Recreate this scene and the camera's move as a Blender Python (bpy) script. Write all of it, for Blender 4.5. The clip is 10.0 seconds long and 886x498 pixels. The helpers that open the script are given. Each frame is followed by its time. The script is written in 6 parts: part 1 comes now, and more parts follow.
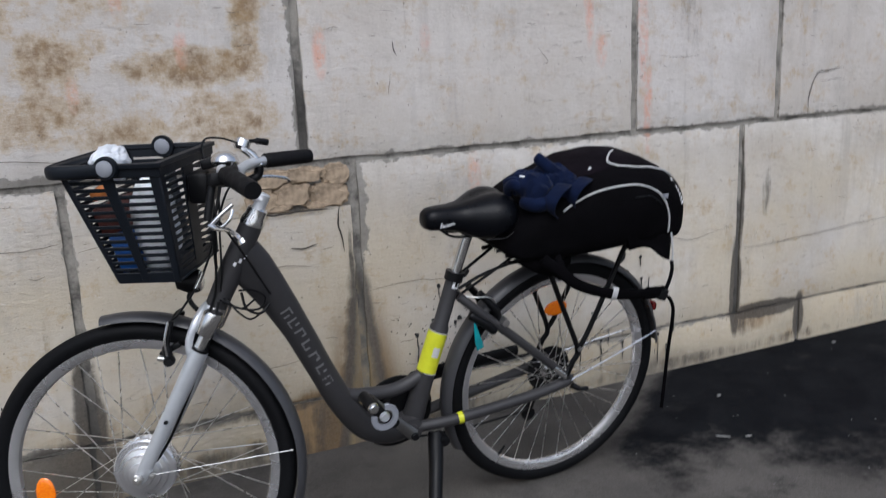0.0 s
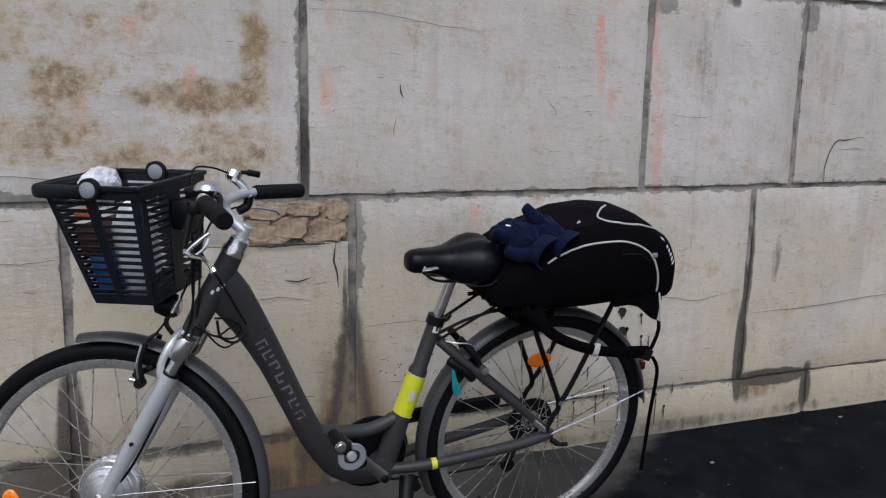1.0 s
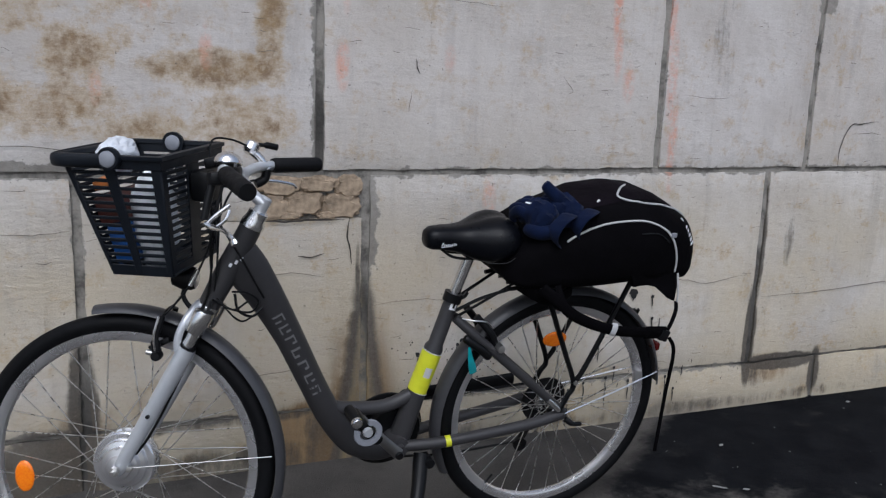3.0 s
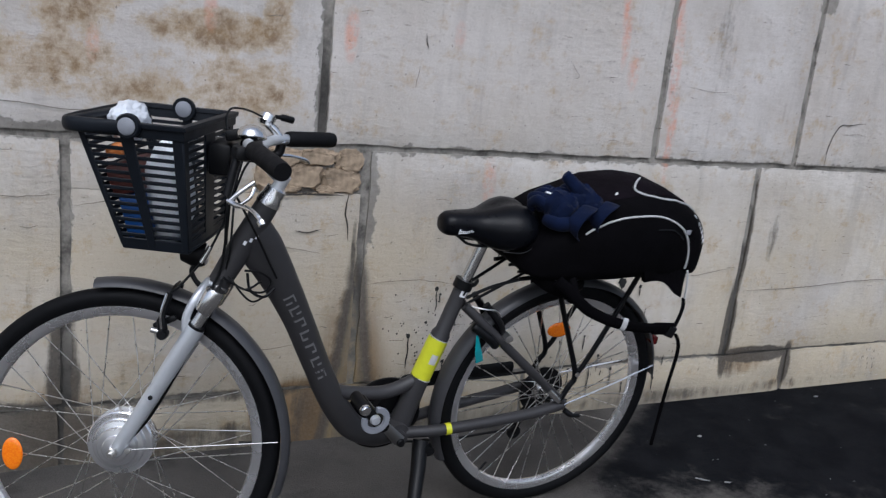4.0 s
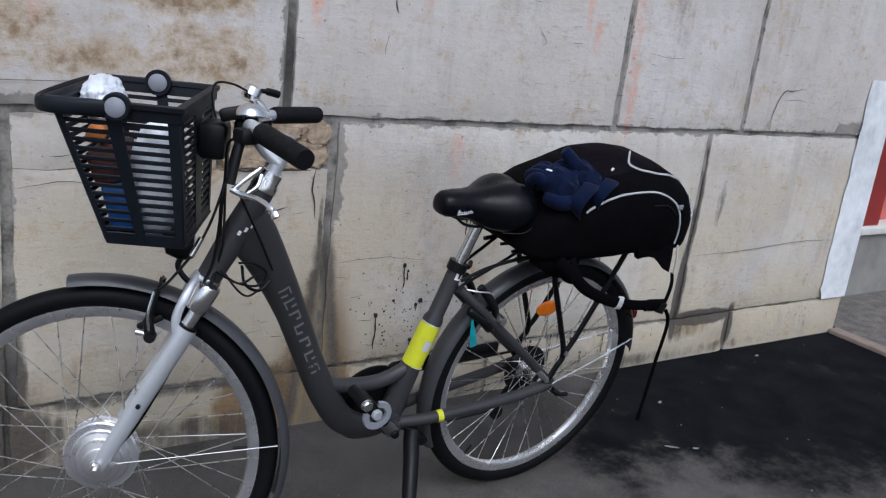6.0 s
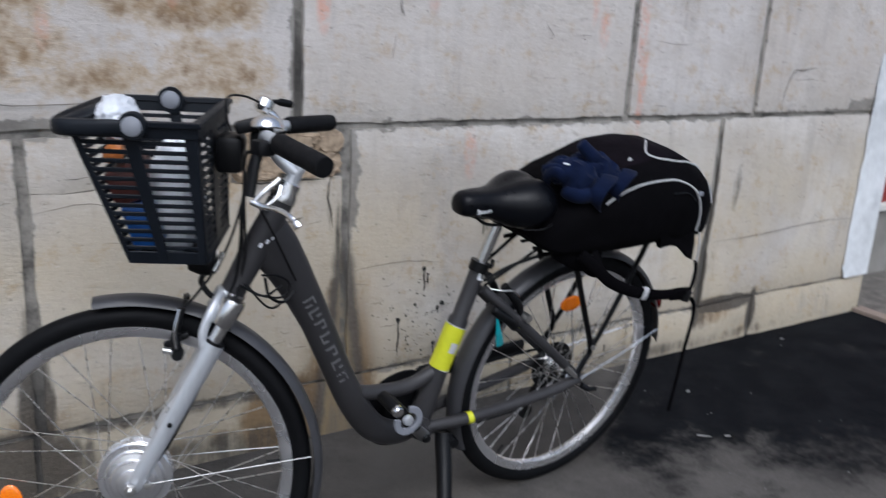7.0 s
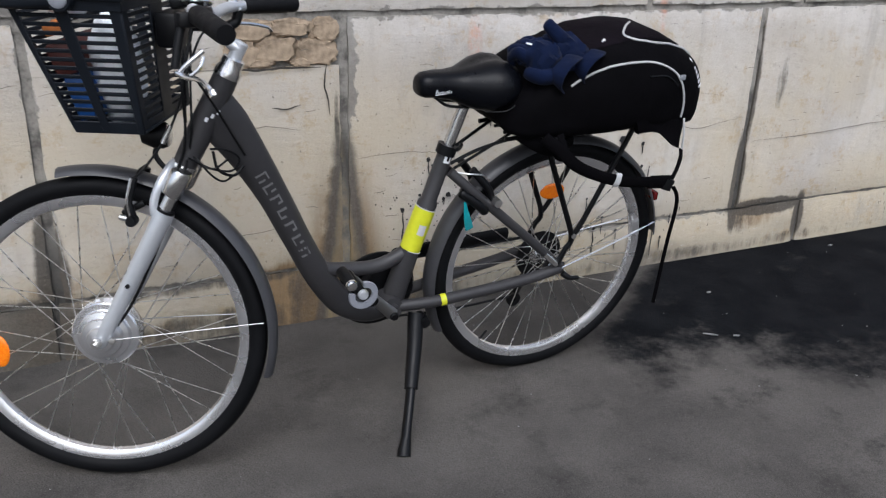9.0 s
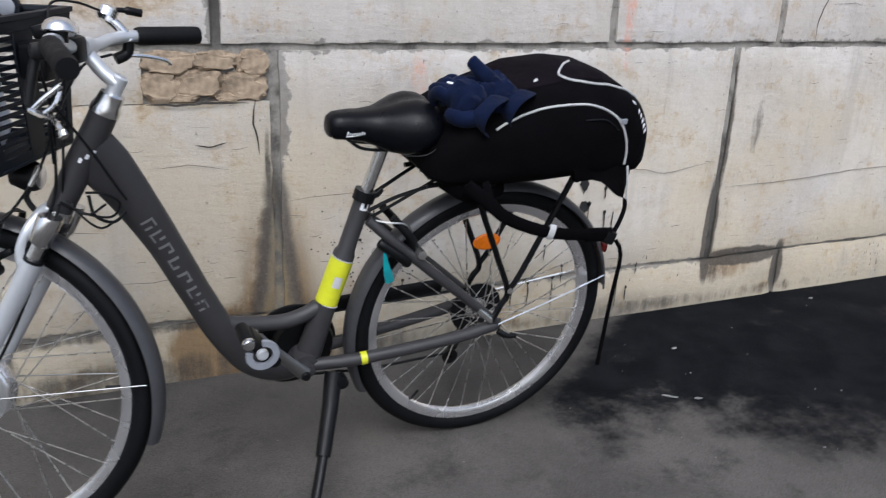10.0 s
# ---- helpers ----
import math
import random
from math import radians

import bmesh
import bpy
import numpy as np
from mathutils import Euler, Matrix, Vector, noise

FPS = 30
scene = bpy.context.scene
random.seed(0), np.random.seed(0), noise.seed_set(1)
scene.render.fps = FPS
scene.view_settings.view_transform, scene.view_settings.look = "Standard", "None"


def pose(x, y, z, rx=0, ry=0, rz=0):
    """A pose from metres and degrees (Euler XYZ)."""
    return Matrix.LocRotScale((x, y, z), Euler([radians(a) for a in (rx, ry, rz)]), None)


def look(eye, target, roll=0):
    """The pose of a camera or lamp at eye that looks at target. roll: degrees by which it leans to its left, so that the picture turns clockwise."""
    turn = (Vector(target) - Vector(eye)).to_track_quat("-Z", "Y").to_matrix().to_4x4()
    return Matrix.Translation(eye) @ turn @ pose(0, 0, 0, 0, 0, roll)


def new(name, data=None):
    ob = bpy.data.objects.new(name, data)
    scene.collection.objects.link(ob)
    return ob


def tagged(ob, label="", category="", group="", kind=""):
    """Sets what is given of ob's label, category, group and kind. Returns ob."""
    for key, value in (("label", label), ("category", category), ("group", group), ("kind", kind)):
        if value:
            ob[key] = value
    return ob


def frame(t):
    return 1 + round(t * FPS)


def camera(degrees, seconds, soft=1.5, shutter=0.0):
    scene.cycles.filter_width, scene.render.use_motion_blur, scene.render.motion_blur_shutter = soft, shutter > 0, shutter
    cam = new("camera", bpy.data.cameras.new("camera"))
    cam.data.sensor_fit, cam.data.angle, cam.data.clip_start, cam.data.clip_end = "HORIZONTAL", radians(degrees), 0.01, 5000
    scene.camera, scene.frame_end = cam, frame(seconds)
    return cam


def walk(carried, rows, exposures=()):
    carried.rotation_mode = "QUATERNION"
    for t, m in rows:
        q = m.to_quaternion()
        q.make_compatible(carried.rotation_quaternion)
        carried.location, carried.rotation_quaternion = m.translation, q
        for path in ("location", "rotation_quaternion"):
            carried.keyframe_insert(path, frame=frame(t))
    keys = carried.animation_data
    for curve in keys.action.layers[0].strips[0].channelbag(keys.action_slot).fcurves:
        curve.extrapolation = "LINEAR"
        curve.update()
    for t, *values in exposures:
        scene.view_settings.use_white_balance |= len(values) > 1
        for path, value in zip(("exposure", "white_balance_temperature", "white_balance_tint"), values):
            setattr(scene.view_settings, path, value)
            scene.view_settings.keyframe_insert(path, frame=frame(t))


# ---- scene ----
# The camera, carried by hand along the bicycle
cam = camera(55.5, 10.0, soft=1.2, shutter=0.4)
PATH = [
    (0, (-0.045, -2.387, 1.207), (0.741, -0.607, 0.745), -2.4),
    (0.5, (0.035, -2.43, 1.21), (0.785, -0.611, 0.853), 1.0),
    (1, (0.074, -2.439, 1.212), (0.786, -0.606, 0.847), 1.2),
    (1.5, (0.065, -2.447, 1.212), (0.779, -0.604, 0.91), 2.1),
    (2, (0.083, -2.422, 1.195), (0.8, -0.598, 0.795), 1.5),
    (2.5, (0.072, -2.422, 1.198), (0.797, -0.583, 0.892), 2.3),
    (2.7, (0.068, -2.415, 1.197), (0.775, -0.582, 0.825), 2.1),
    (3.8, (-0.101, -2.345, 1.189), (0.716, -0.571, 0.757), 4.1),
    (4, (-0.106, -2.283, 1.213), (0.738, -0.533, 0.741), 6.0),
    (4.5, (-0.136, -2.119, 1.226), (0.706, -0.384, 0.695), 5.6),
    (5, (-0.191, -2.09, 1.227), (0.866, -0.477, 0.698), 4.2),
    (5.5, (-0.267, -2.062, 1.211), (0.834, -0.488, 0.654), 6.2),
    (5.7, (-0.267, -2.063, 1.22), (0.809, -0.464, 0.683), 7.8),
    (6.8, (-0.259, -2.064, 1.214), (0.794, -0.469, 0.624), 2.7),
    (7, (-0.277, -2.043, 1.213), (0.772, -0.43, 0.668), 3.3),
    (7.5, (-0.345, -2.094, 1.219), (0.356, -0.304, 0.666), 3.9),
    (8, (-0.3, -2.1, 1.225), (0.603, -0.436, 0.579), 6.7),
    (8.5, (-0.142, -2.178, 1.183), (0.82, -0.523, 0.604), 2.4),
    (9, (0.005, -2.256, 1.162), (0.783, -0.569, 0.42), 1.7),
    (9.5, (0.124, -2.178, 1.11), (0.896, -0.455, 0.451), 0.2),
    (10, (0.259, -2.175, 1.153), (1.021, -0.453, 0.481), 2.5),
]
walk(cam, [(t, look(eye, target, roll)) for t, eye, target, roll in PATH],
     [(0.0, 0.10, 5960, 10), (0.5, -0.10, 5960, 10), (1.0, -0.12, 5980, 10), (2.0, -0.14, 5950, 10), (2.5, -0.12, 5890, 10), (4.5, 0.02, 5780, 10), (5.5, 0.08, 5700, 10), (7.0, 0.1, 5800, 10), (7.5, 0.08, 6050, 10), (8.0, 0.04, 6050, 10), (8.5, 0.24, 5950, 10), (9.0, 0.38, 6000, 10), (9.5, 0.55, 6000, 10), (10.0, 0.48, 5950, 10)])

from mathutils.bvhtree import BVHTree

# World: overcast daylight
world = bpy.data.worlds.new("world")
scene.world = world
world.use_nodes = True
wt = world.node_tree
sky = wt.nodes.new("ShaderNodeTexSky")
sky.sky_type, sky.sun_disc = "NISHITA", False
sky.sun_elevation, sky.sun_rotation = radians(52), radians(200)
sky.dust_density, sky.ozone_density = 4.0, 1.0
soften = wt.nodes.new("ShaderNodeHueSaturation")
soften.inputs["Saturation"].default_value = 0.62
wt.links.new(sky.outputs[0], soften.inputs["Color"])
wt.links.new(soften.outputs[0], wt.nodes["Background"].inputs[0])
wt.nodes["Background"].inputs[1].default_value = 0.14
sun_data = bpy.data.lights.new("sun", "SUN")
sun_data.energy, sun_data.angle, sun_data.color = 1.0, radians(40), (0.95, 0.98, 1.0)
sun = new("sun", sun_data)
sun.matrix_world = look((-1.5, -4.0, 6.0), (0.5, 0, 0))

# ---- materials ----


class Nodes:
    """A node material, with short ways to its common nodes."""

    def __init__(self, name, rough=0.6, metal=0.0, colour=(0.5, 0.5, 0.5)):
        self.mat = bpy.data.materials.new(name)
        self.mat.use_nodes = True
        self.tree = self.mat.node_tree
        self.bsdf = self.tree.nodes["Principled BSDF"]
        self.bsdf.inputs["Roughness"].default_value = rough
        self.bsdf.inputs["Metallic"].default_value = metal
        self.bsdf.inputs["Base Color"].default_value = (*colour, 1)
        self.geo = None

    def add(self, kind, **values):
        node = self.tree.nodes.new(kind)
        for key, value in values.items():
            node.inputs[key.replace("_", " ")].default_value = value
        return node

    def link(self, a, b):
        self.tree.links.new(a, b)

    def place(self):
        if self.geo is None:
            self.geo = self.tree.nodes.new("ShaderNodeNewGeometry")
        return self.geo.outputs["Position"]

    def local(self):
        return self.tree.nodes.new("ShaderNodeTexCoord").outputs["Object"]

    def noise(self, vec, scale, detail=4.0, rough=0.55, stretch=None, offset=(0, 0, 0)):
        if stretch or any(offset):
            m = self.tree.nodes.new("ShaderNodeMapping")
            m.inputs["Scale"].default_value = stretch or (1, 1, 1)
            m.inputs["Location"].default_value = offset
            self.link(vec, m.inputs[0])
            vec = m.outputs[0]
        n = self.add("ShaderNodeTexNoise", Scale=scale, Detail=detail, Roughness=rough)
        self.link(vec, n.inputs["Vector"])
        return n.outputs["Fac"]

    def math(self, op, a, b=0.0, clamp=False):
        n = self.tree.nodes.new("ShaderNodeMath")
        n.operation, n.use_clamp = op, clamp
        for k, v in enumerate((a, b)):
            if isinstance(v, (int, float)):
                n.inputs[k].default_value = v
            else:
                self.link(v, n.inputs[k])
        return n.outputs[0]

    def band(self, value, low, high, smooth=True):
        """0 below low, 1 above high (low may be over high)."""
        n = self.add("ShaderNodeMapRange", From_Min=low, From_Max=high)
        n.interpolation_type = "SMOOTHSTEP" if smooth else "LINEAR"
        self.link(value, n.inputs["Value"])
        return n.outputs[0]

    def mix(self, fac, a, b, blend="MIX"):
        n = self.tree.nodes.new("ShaderNodeMix")
        n.data_type, n.blend_type = "RGBA", blend
        for socket, v in ((n.inputs[0], fac), (n.inputs[6], a), (n.inputs[7], b)):
            if isinstance(v, (int, float)):
                socket.default_value = v
            elif isinstance(v, tuple):
                socket.default_value = (*v, 1)
            else:
                self.link(v, socket)
        return n.outputs[2]

    def blob(self, cx, cz, rx, rz, soft=1.0, vec=None):
        """A soft ellipse on the wall: 1 at its middle, 0 outside."""
        sep = self.tree.nodes.new("ShaderNodeSeparateXYZ")
        self.link(vec or self.place(), sep.inputs[0])
        dx = self.math("MULTIPLY", self.math("SUBTRACT", sep.outputs[0], cx), 1 / rx)
        dz = self.math("MULTIPLY", self.math("SUBTRACT", sep.outputs[2], cz), 1 / rz)
        d = self.math("ADD", self.math("MULTIPLY", dx, dx), self.math("MULTIPLY", dz, dz))
        return self.band(d, 1.0 + 0.0 * soft, 0.0)

    def tent(self, ragged):
        """The forked run of dirt under an upright joint: two dark strands that part downwards, and the brown edge outside them."""
        sep = self.tree.nodes.new("ShaderNodeSeparateXYZ")
        self.link(self.place(), sep.inputs[0])
        wave = self.math("MULTIPLY", self.math("SUBTRACT", ragged, 0.5), 0.045)
        off = self.math("ABSOLUTE", self.math("ADD", self.math("SUBTRACT", sep.outputs[0], 0.722), wave))
        half = self.math("MULTIPLY", self.math("SUBTRACT", 0.63, sep.outputs[2]), 0.125)
        away = self.math("SUBTRACT", off, half)
        below = self.band(sep.outputs[2], 0.66, 0.50)
        strand = self.math("MULTIPLY", self.band(self.math("ABSOLUTE", away), 0.030, 0.004), below)
        inside = self.math("MULTIPLY", self.band(away, 0.004, -0.012), below)
        halo = self.math("MULTIPLY", self.band(away, 0.105, 0.0), self.band(sep.outputs[2], 0.62, 0.22))
        return strand, inside, halo

    def bump(self, height, strength=0.3, distance=0.01, below=None):
        n = self.add("ShaderNodeBump", Strength=strength, Distance=distance)
        self.link(height, n.inputs["Height"])
        if below is not None:
            self.link(below, n.inputs["Normal"])
        return n.outputs[0]

    def done(self, colour=None, rough=None, normal=None):
        if colour is not None:
            self.link(colour, self.bsdf.inputs["Base Color"])
        if rough is not None:
            self.link(rough, self.bsdf.inputs["Roughness"])
        if normal is not None:
            self.link(normal, self.bsdf.inputs["Normal"])
        return self.mat


def paint(name, colour, rough=0.4, metal=0.0, grain=0.15, scale=60.0, bump=0.05, gloss=0.5):
    """A surface of one colour with slight dirt and grain."""
    n = Nodes(name, rough, metal, colour)
    n.bsdf.inputs["Specular IOR Level"].default_value = gloss
    v = n.local()
    big = n.noise(v, scale * 0.15, 3)
    fine = n.noise(v, scale, 4)
    dark = tuple(c * (1 - grain) for c in colour)
    light = tuple(min(1.0, c * (1 + grain)) for c in colour)
    col = n.mix(n.band(n.math("ADD", n.math("MULTIPLY", big, 0.6), n.math("MULTIPLY", fine, 0.4)), 0.3, 0.7), dark, light)
    r = n.add("ShaderNodeMapRange", From_Min=0.3, From_Max=0.7, To_Min=max(0.03, rough * 0.8), To_Max=min(1, rough * 1.25))
    n.link(big, r.inputs["Value"])
    return n.done(col, r.outputs[0], n.bump(fine, bump, 0.002) if bump else None)


def wall_material():
    n = Nodes("stained_concrete_block", 0.9)
    n.bsdf.inputs["Specular IOR Level"].default_value = 0.2
    p = n.place()
    warm = n.noise(p, 2.2, 5, 0.6)
    mid = n.noise(p, 8, 6, 0.65, stretch=(0.85, 1, 1.2))
    fine = n.noise(p, 130, 3, 0.6)
    pits = n.noise(p, 38, 4, 0.6, stretch=(0.55, 1, 1.5))
    rnd = n.tree.nodes.new("ShaderNodeObjectInfo").outputs["Random"]
    col = n.mix(n.band(warm, 0.35, 0.68), (0.49, 0.455, 0.41), (0.68, 0.655, 0.63))
    col = n.mix(n.math("MULTIPLY", rnd, 0.35), col, (0.56, 0.51, 0.43))
    col = n.mix(n.math("MULTIPLY", n.band(mid, 0.50, 0.72), 0.5), col, (0.36, 0.325, 0.275))
    dashes = n.noise(p, 30, 5, 0.65, stretch=(0.6, 1, 1.7), offset=(1, 0, 4))
    cloud = n.noise(p, 3.6, 6, 0.7, offset=(9, 0, 2))
    rough_part = n.band(n.noise(p, 3.0, 4, 0.6, offset=(4, 0, 7)), 0.42, 0.64)
    col = n.mix(n.math("MULTIPLY", n.math("MULTIPLY", n.band(dashes, 0.57, 0.70), rough_part), 0.75), col, (0.24, 0.21, 0.17))
    col = n.mix(n.math("MULTIPLY", n.band(cloud, 0.52, 0.68), 0.35), col, (0.66, 0.64, 0.615))
    # grey rain streaks and pale lime
    sep = n.tree.nodes.new("ShaderNodeSeparateXYZ")
    n.link(p, sep.inputs[0])
    streak = n.noise(p, 5.0, 4, 0.6, stretch=(2.2, 1, 0.22), offset=(3, 0, 0))
    col = n.mix(n.math("MULTIPLY", n.band(streak, 0.52, 0.72), 0.42), col, (0.27, 0.255, 0.24))
    high = n.band(sep.outputs[2], 0.75, 1.15)
    col = n.mix(n.math("MULTIPLY", high, 0.30), col, (0.57, 0.525, 0.515))
    low = n.math("MULTIPLY", n.band(sep.outputs[2], 0.34, 0.10), n.band(warm, 0.25, 0.55))
    col = n.mix(n.math("MULTIPLY", low, 0.75), col, (0.35, 0.285, 0.180))
    # ragged strip along the wall's foot, darker downwards
    dark_foot = n.math("MULTIPLY", n.band(n.math("SUBTRACT", sep.outputs[2], n.math("MULTIPLY", mid, 0.12)), 0.05, -0.04), 0.8)
    col = n.mix(dark_foot, col, (0.07, 0.065, 0.06))
    warm_low = n.math("MULTIPLY", n.band(sep.outputs[2], 0.95, 0.55), n.band(n.noise(p, 1.7, 4, 0.6, offset=(2, 0, 1)), 0.3, 0.6))
    col = n.mix(n.math("MULTIPLY", warm_low, 0.8), col, (0.57, 0.495, 0.365))
    grey = n.noise(p, 2.6, 6, 0.72, stretch=(1.3, 1, 0.7), offset=(5, 0, 9))
    col = n.mix(n.math("MULTIPLY", n.band(grey, 0.53, 0.72), 0.5), col, (0.33, 0.31, 0.29))
    flecks = n.noise(p, 55, 6, 0.75, stretch=(0.7, 1, 1.3), offset=(3, 0, 3))
    col = n.mix(n.math("MULTIPLY", n.math("MULTIPLY", n.band(flecks, 0.58, 0.70), n.band(grey, 0.40, 0.60)), 0.7), col, (0.24, 0.21, 0.175))
    col = n.mix(n.math("MULTIPLY", n.band(flecks, 0.42, 0.30), 0.5), col, (0.70, 0.68, 0.65))
    # rust-brown stains
    ragged = n.noise(p, 9, 7, 0.72)
    flat = n.noise(p, 5, 6, 0.7, stretch=(0.6, 1, 1.5), offset=(0, 0, 5))
    rust = None
    for cx, cz, rx, rz, k in RUST:
        b = n.math("MULTIPLY", n.blob(cx, cz, rx, rz), k)
        rust = b if rust is None else n.math("MAXIMUM", rust, b)
    rust = n.math("ADD", rust, n.math("MULTIPLY", n.math("SUBTRACT", n.math("ADD", n.math("ADD", ragged, flat), n.noise(p, 24, 5, 0.7)), 1.5), 2.0))
    faint, strong = n.band(rust, 0.05, 0.62), n.band(rust, 0.44, 1.15)
    col = n.mix(n.math("MULTIPLY", faint, 0.55), col, (0.44, 0.315, 0.165))
    col = n.mix(n.math("MULTIPLY", strong, 0.88), col, n.mix(n.band(ragged, 0.35, 0.65), (0.32, 0.205, 0.085), (0.17, 0.10, 0.045)))
    # mortar smeared over the edges of the joints
    smear = None
    for cx, cz, rx, rz in SMEAR:
        dx = n.math("SUBTRACT", rx, n.math("ABSOLUTE", n.math("SUBTRACT", sep.outputs[0], cx)))
        dz = n.math("SUBTRACT", rz, n.math("ABSOLUTE", n.math("SUBTRACT", sep.outputs[2], cz)))
        b = n.math("MINIMUM", dx, dz)
        smear = b if smear is None else n.math("MAXIMUM", smear, b)
    smear = n.math("ADD", smear, n.math("MULTIPLY", n.math("SUBTRACT", n.noise(p, 16, 6, 0.7), 0.5), 0.075))
    col = n.mix(n.math("MULTIPLY", n.band(smear, 0.0, 0.006), 0.9), col, n.mix(n.band(ragged, 0.3, 0.7), (0.16, 0.15, 0.135), (0.30, 0.285, 0.26)))
    # black runs with an ochre edge
    vert = n.noise(p, 9, 6, 0.7, stretch=(2.6, 1, 0.35), offset=(0, 0, 8))
    veil = n.math("MULTIPLY", n.math("SUBTRACT", n.math("ADD", ragged, vert), 1.0), 1.5)
    ochre = run = None
    for cx, cz, rx, rz, k in OCHRE:
        b = n.math("MULTIPLY", n.blob(cx, cz, rx, rz), k)
        ochre = b if ochre is None else n.math("MAXIMUM", ochre, b)
    ochre = n.band(n.math("ADD", ochre, n.math("MULTIPLY", veil, 0.8)), 0.05, 1.0)
    col = n.mix(n.math("MULTIPLY", ochre, 0.9), col, n.mix(vert, (0.33, 0.20, 0.075), (0.13, 0.075, 0.03)))
    for cx, cz, rx, rz, k in SOOT:
        b = n.math("MULTIPLY", n.blob(cx, cz, rx, rz), k)
        run = b if run is None else n.math("MAXIMUM", run, b)
    soot = n.band(n.math("ADD", run, veil), 0.22, 0.95)
    col = n.mix(n.math("MULTIPLY", soot, 0.9), col, n.mix(n.band(vert, 0.4, 0.65), (0.016, 0.014, 0.013), (0.040, 0.035, 0.030)))
    strand, inside, halo = n.tent(ragged)
    col = n.mix(n.math("MULTIPLY", halo, n.band(n.math("ADD", vert, ragged), 0.62, 1.05)), col, (0.20, 0.120, 0.048))
    col = n.mix(n.math("MULTIPLY", inside, 0.7), col, n.mix(n.band(vert, 0.35, 0.65), (0.15, 0.135, 0.115), (0.27, 0.21, 0.11)))
    col = n.mix(n.math("MULTIPLY", strand, 0.88), col, n.mix(n.band(vert, 0.35, 0.7), (0.030, 0.028, 0.027), (0.085, 0.078, 0.070)))
    # faint orange spray marks
    spray = None
    for cx, cz, rx, rz, k in SPRAY:
        b = n.math("MULTIPLY", n.blob(cx, cz, rx, rz), k)
        spray = b if spray is None else n.math("MAXIMUM", spray, b)
    spray = n.math("MULTIPLY", spray, n.band(n.noise(p, 26, 5, 0.7), 0.35, 0.62))
    col = n.mix(spray, col, (0.72, 0.27, 0.16))
    # dark pits
    col = n.mix(n.math("MULTIPLY", n.band(pits, 0.66, 0.74), 0.5), col, (0.2, 0.175, 0.14))
    specks = n.noise(p, 75, 2, 0.5)
    col = n.mix(n.math("MULTIPLY", n.band(specks, 0.69, 0.76), 0.75), col, (0.16, 0.14, 0.12))
    col = n.mix(n.math("MULTIPLY", fine, 0.25), col, (0.40, 0.36, 0.31))
    nb = n.bump(n.math("MULTIPLY", dashes, rough_part), 0.45, 0.008, n.bump(pits, 0.25, 0.008))
    nb = n.bump(fine, 0.35, 0.002, n.bump(flecks, 0.35, 0.006, nb))
    nb = n.bump(cloud, 0.25, 0.02, nb)
    return n.done(col, None, nb)


def mortar_material():
    n = Nodes("grey_mortar", 0.95)
    p = n.place()
    a, b = n.noise(p, 14, 6, 0.7), n.noise(p, 70, 4)
    col = n.mix(n.band(n.math("ADD", n.math("MULTIPLY", a, 0.5), n.math("MULTIPLY", n.noise(p, 4, 5, 0.7, offset=(2, 0, 5)), 0.5)), 0.38, 0.57), (0.06, 0.055, 0.048), (0.33, 0.31, 0.275))
    col = n.mix(n.math("MULTIPLY", b, 0.4), col, (0.16, 0.15, 0.14))
    for cx, cz, rx, rz in ((2.238, 0.25, 0.06, 0.40), (2.40, 0.165, 0.26, 0.05), (-0.075, 0.15, 0.06, 0.30), (0.585, 1.02, 0.05, 0.20), (2.572, 0.10, 0.05, 0.16)):
        col = n.mix(n.math("MULTIPLY", n.blob(cx, cz, rx, rz), 0.8), col, (0.030, 0.028, 0.026))
    strand, inside, halo = n.tent(a)
    col = n.mix(n.math("MULTIPLY", inside, 0.6), col, n.mix(n.band(a, 0.4, 0.6), (0.16, 0.15, 0.13), (0.26, 0.20, 0.10)))
    col = n.mix(n.math("MULTIPLY", strand, 0.8), col, (0.045, 0.042, 0.040))
    return n.done(col, None, n.bump(b, 0.5, 0.006))


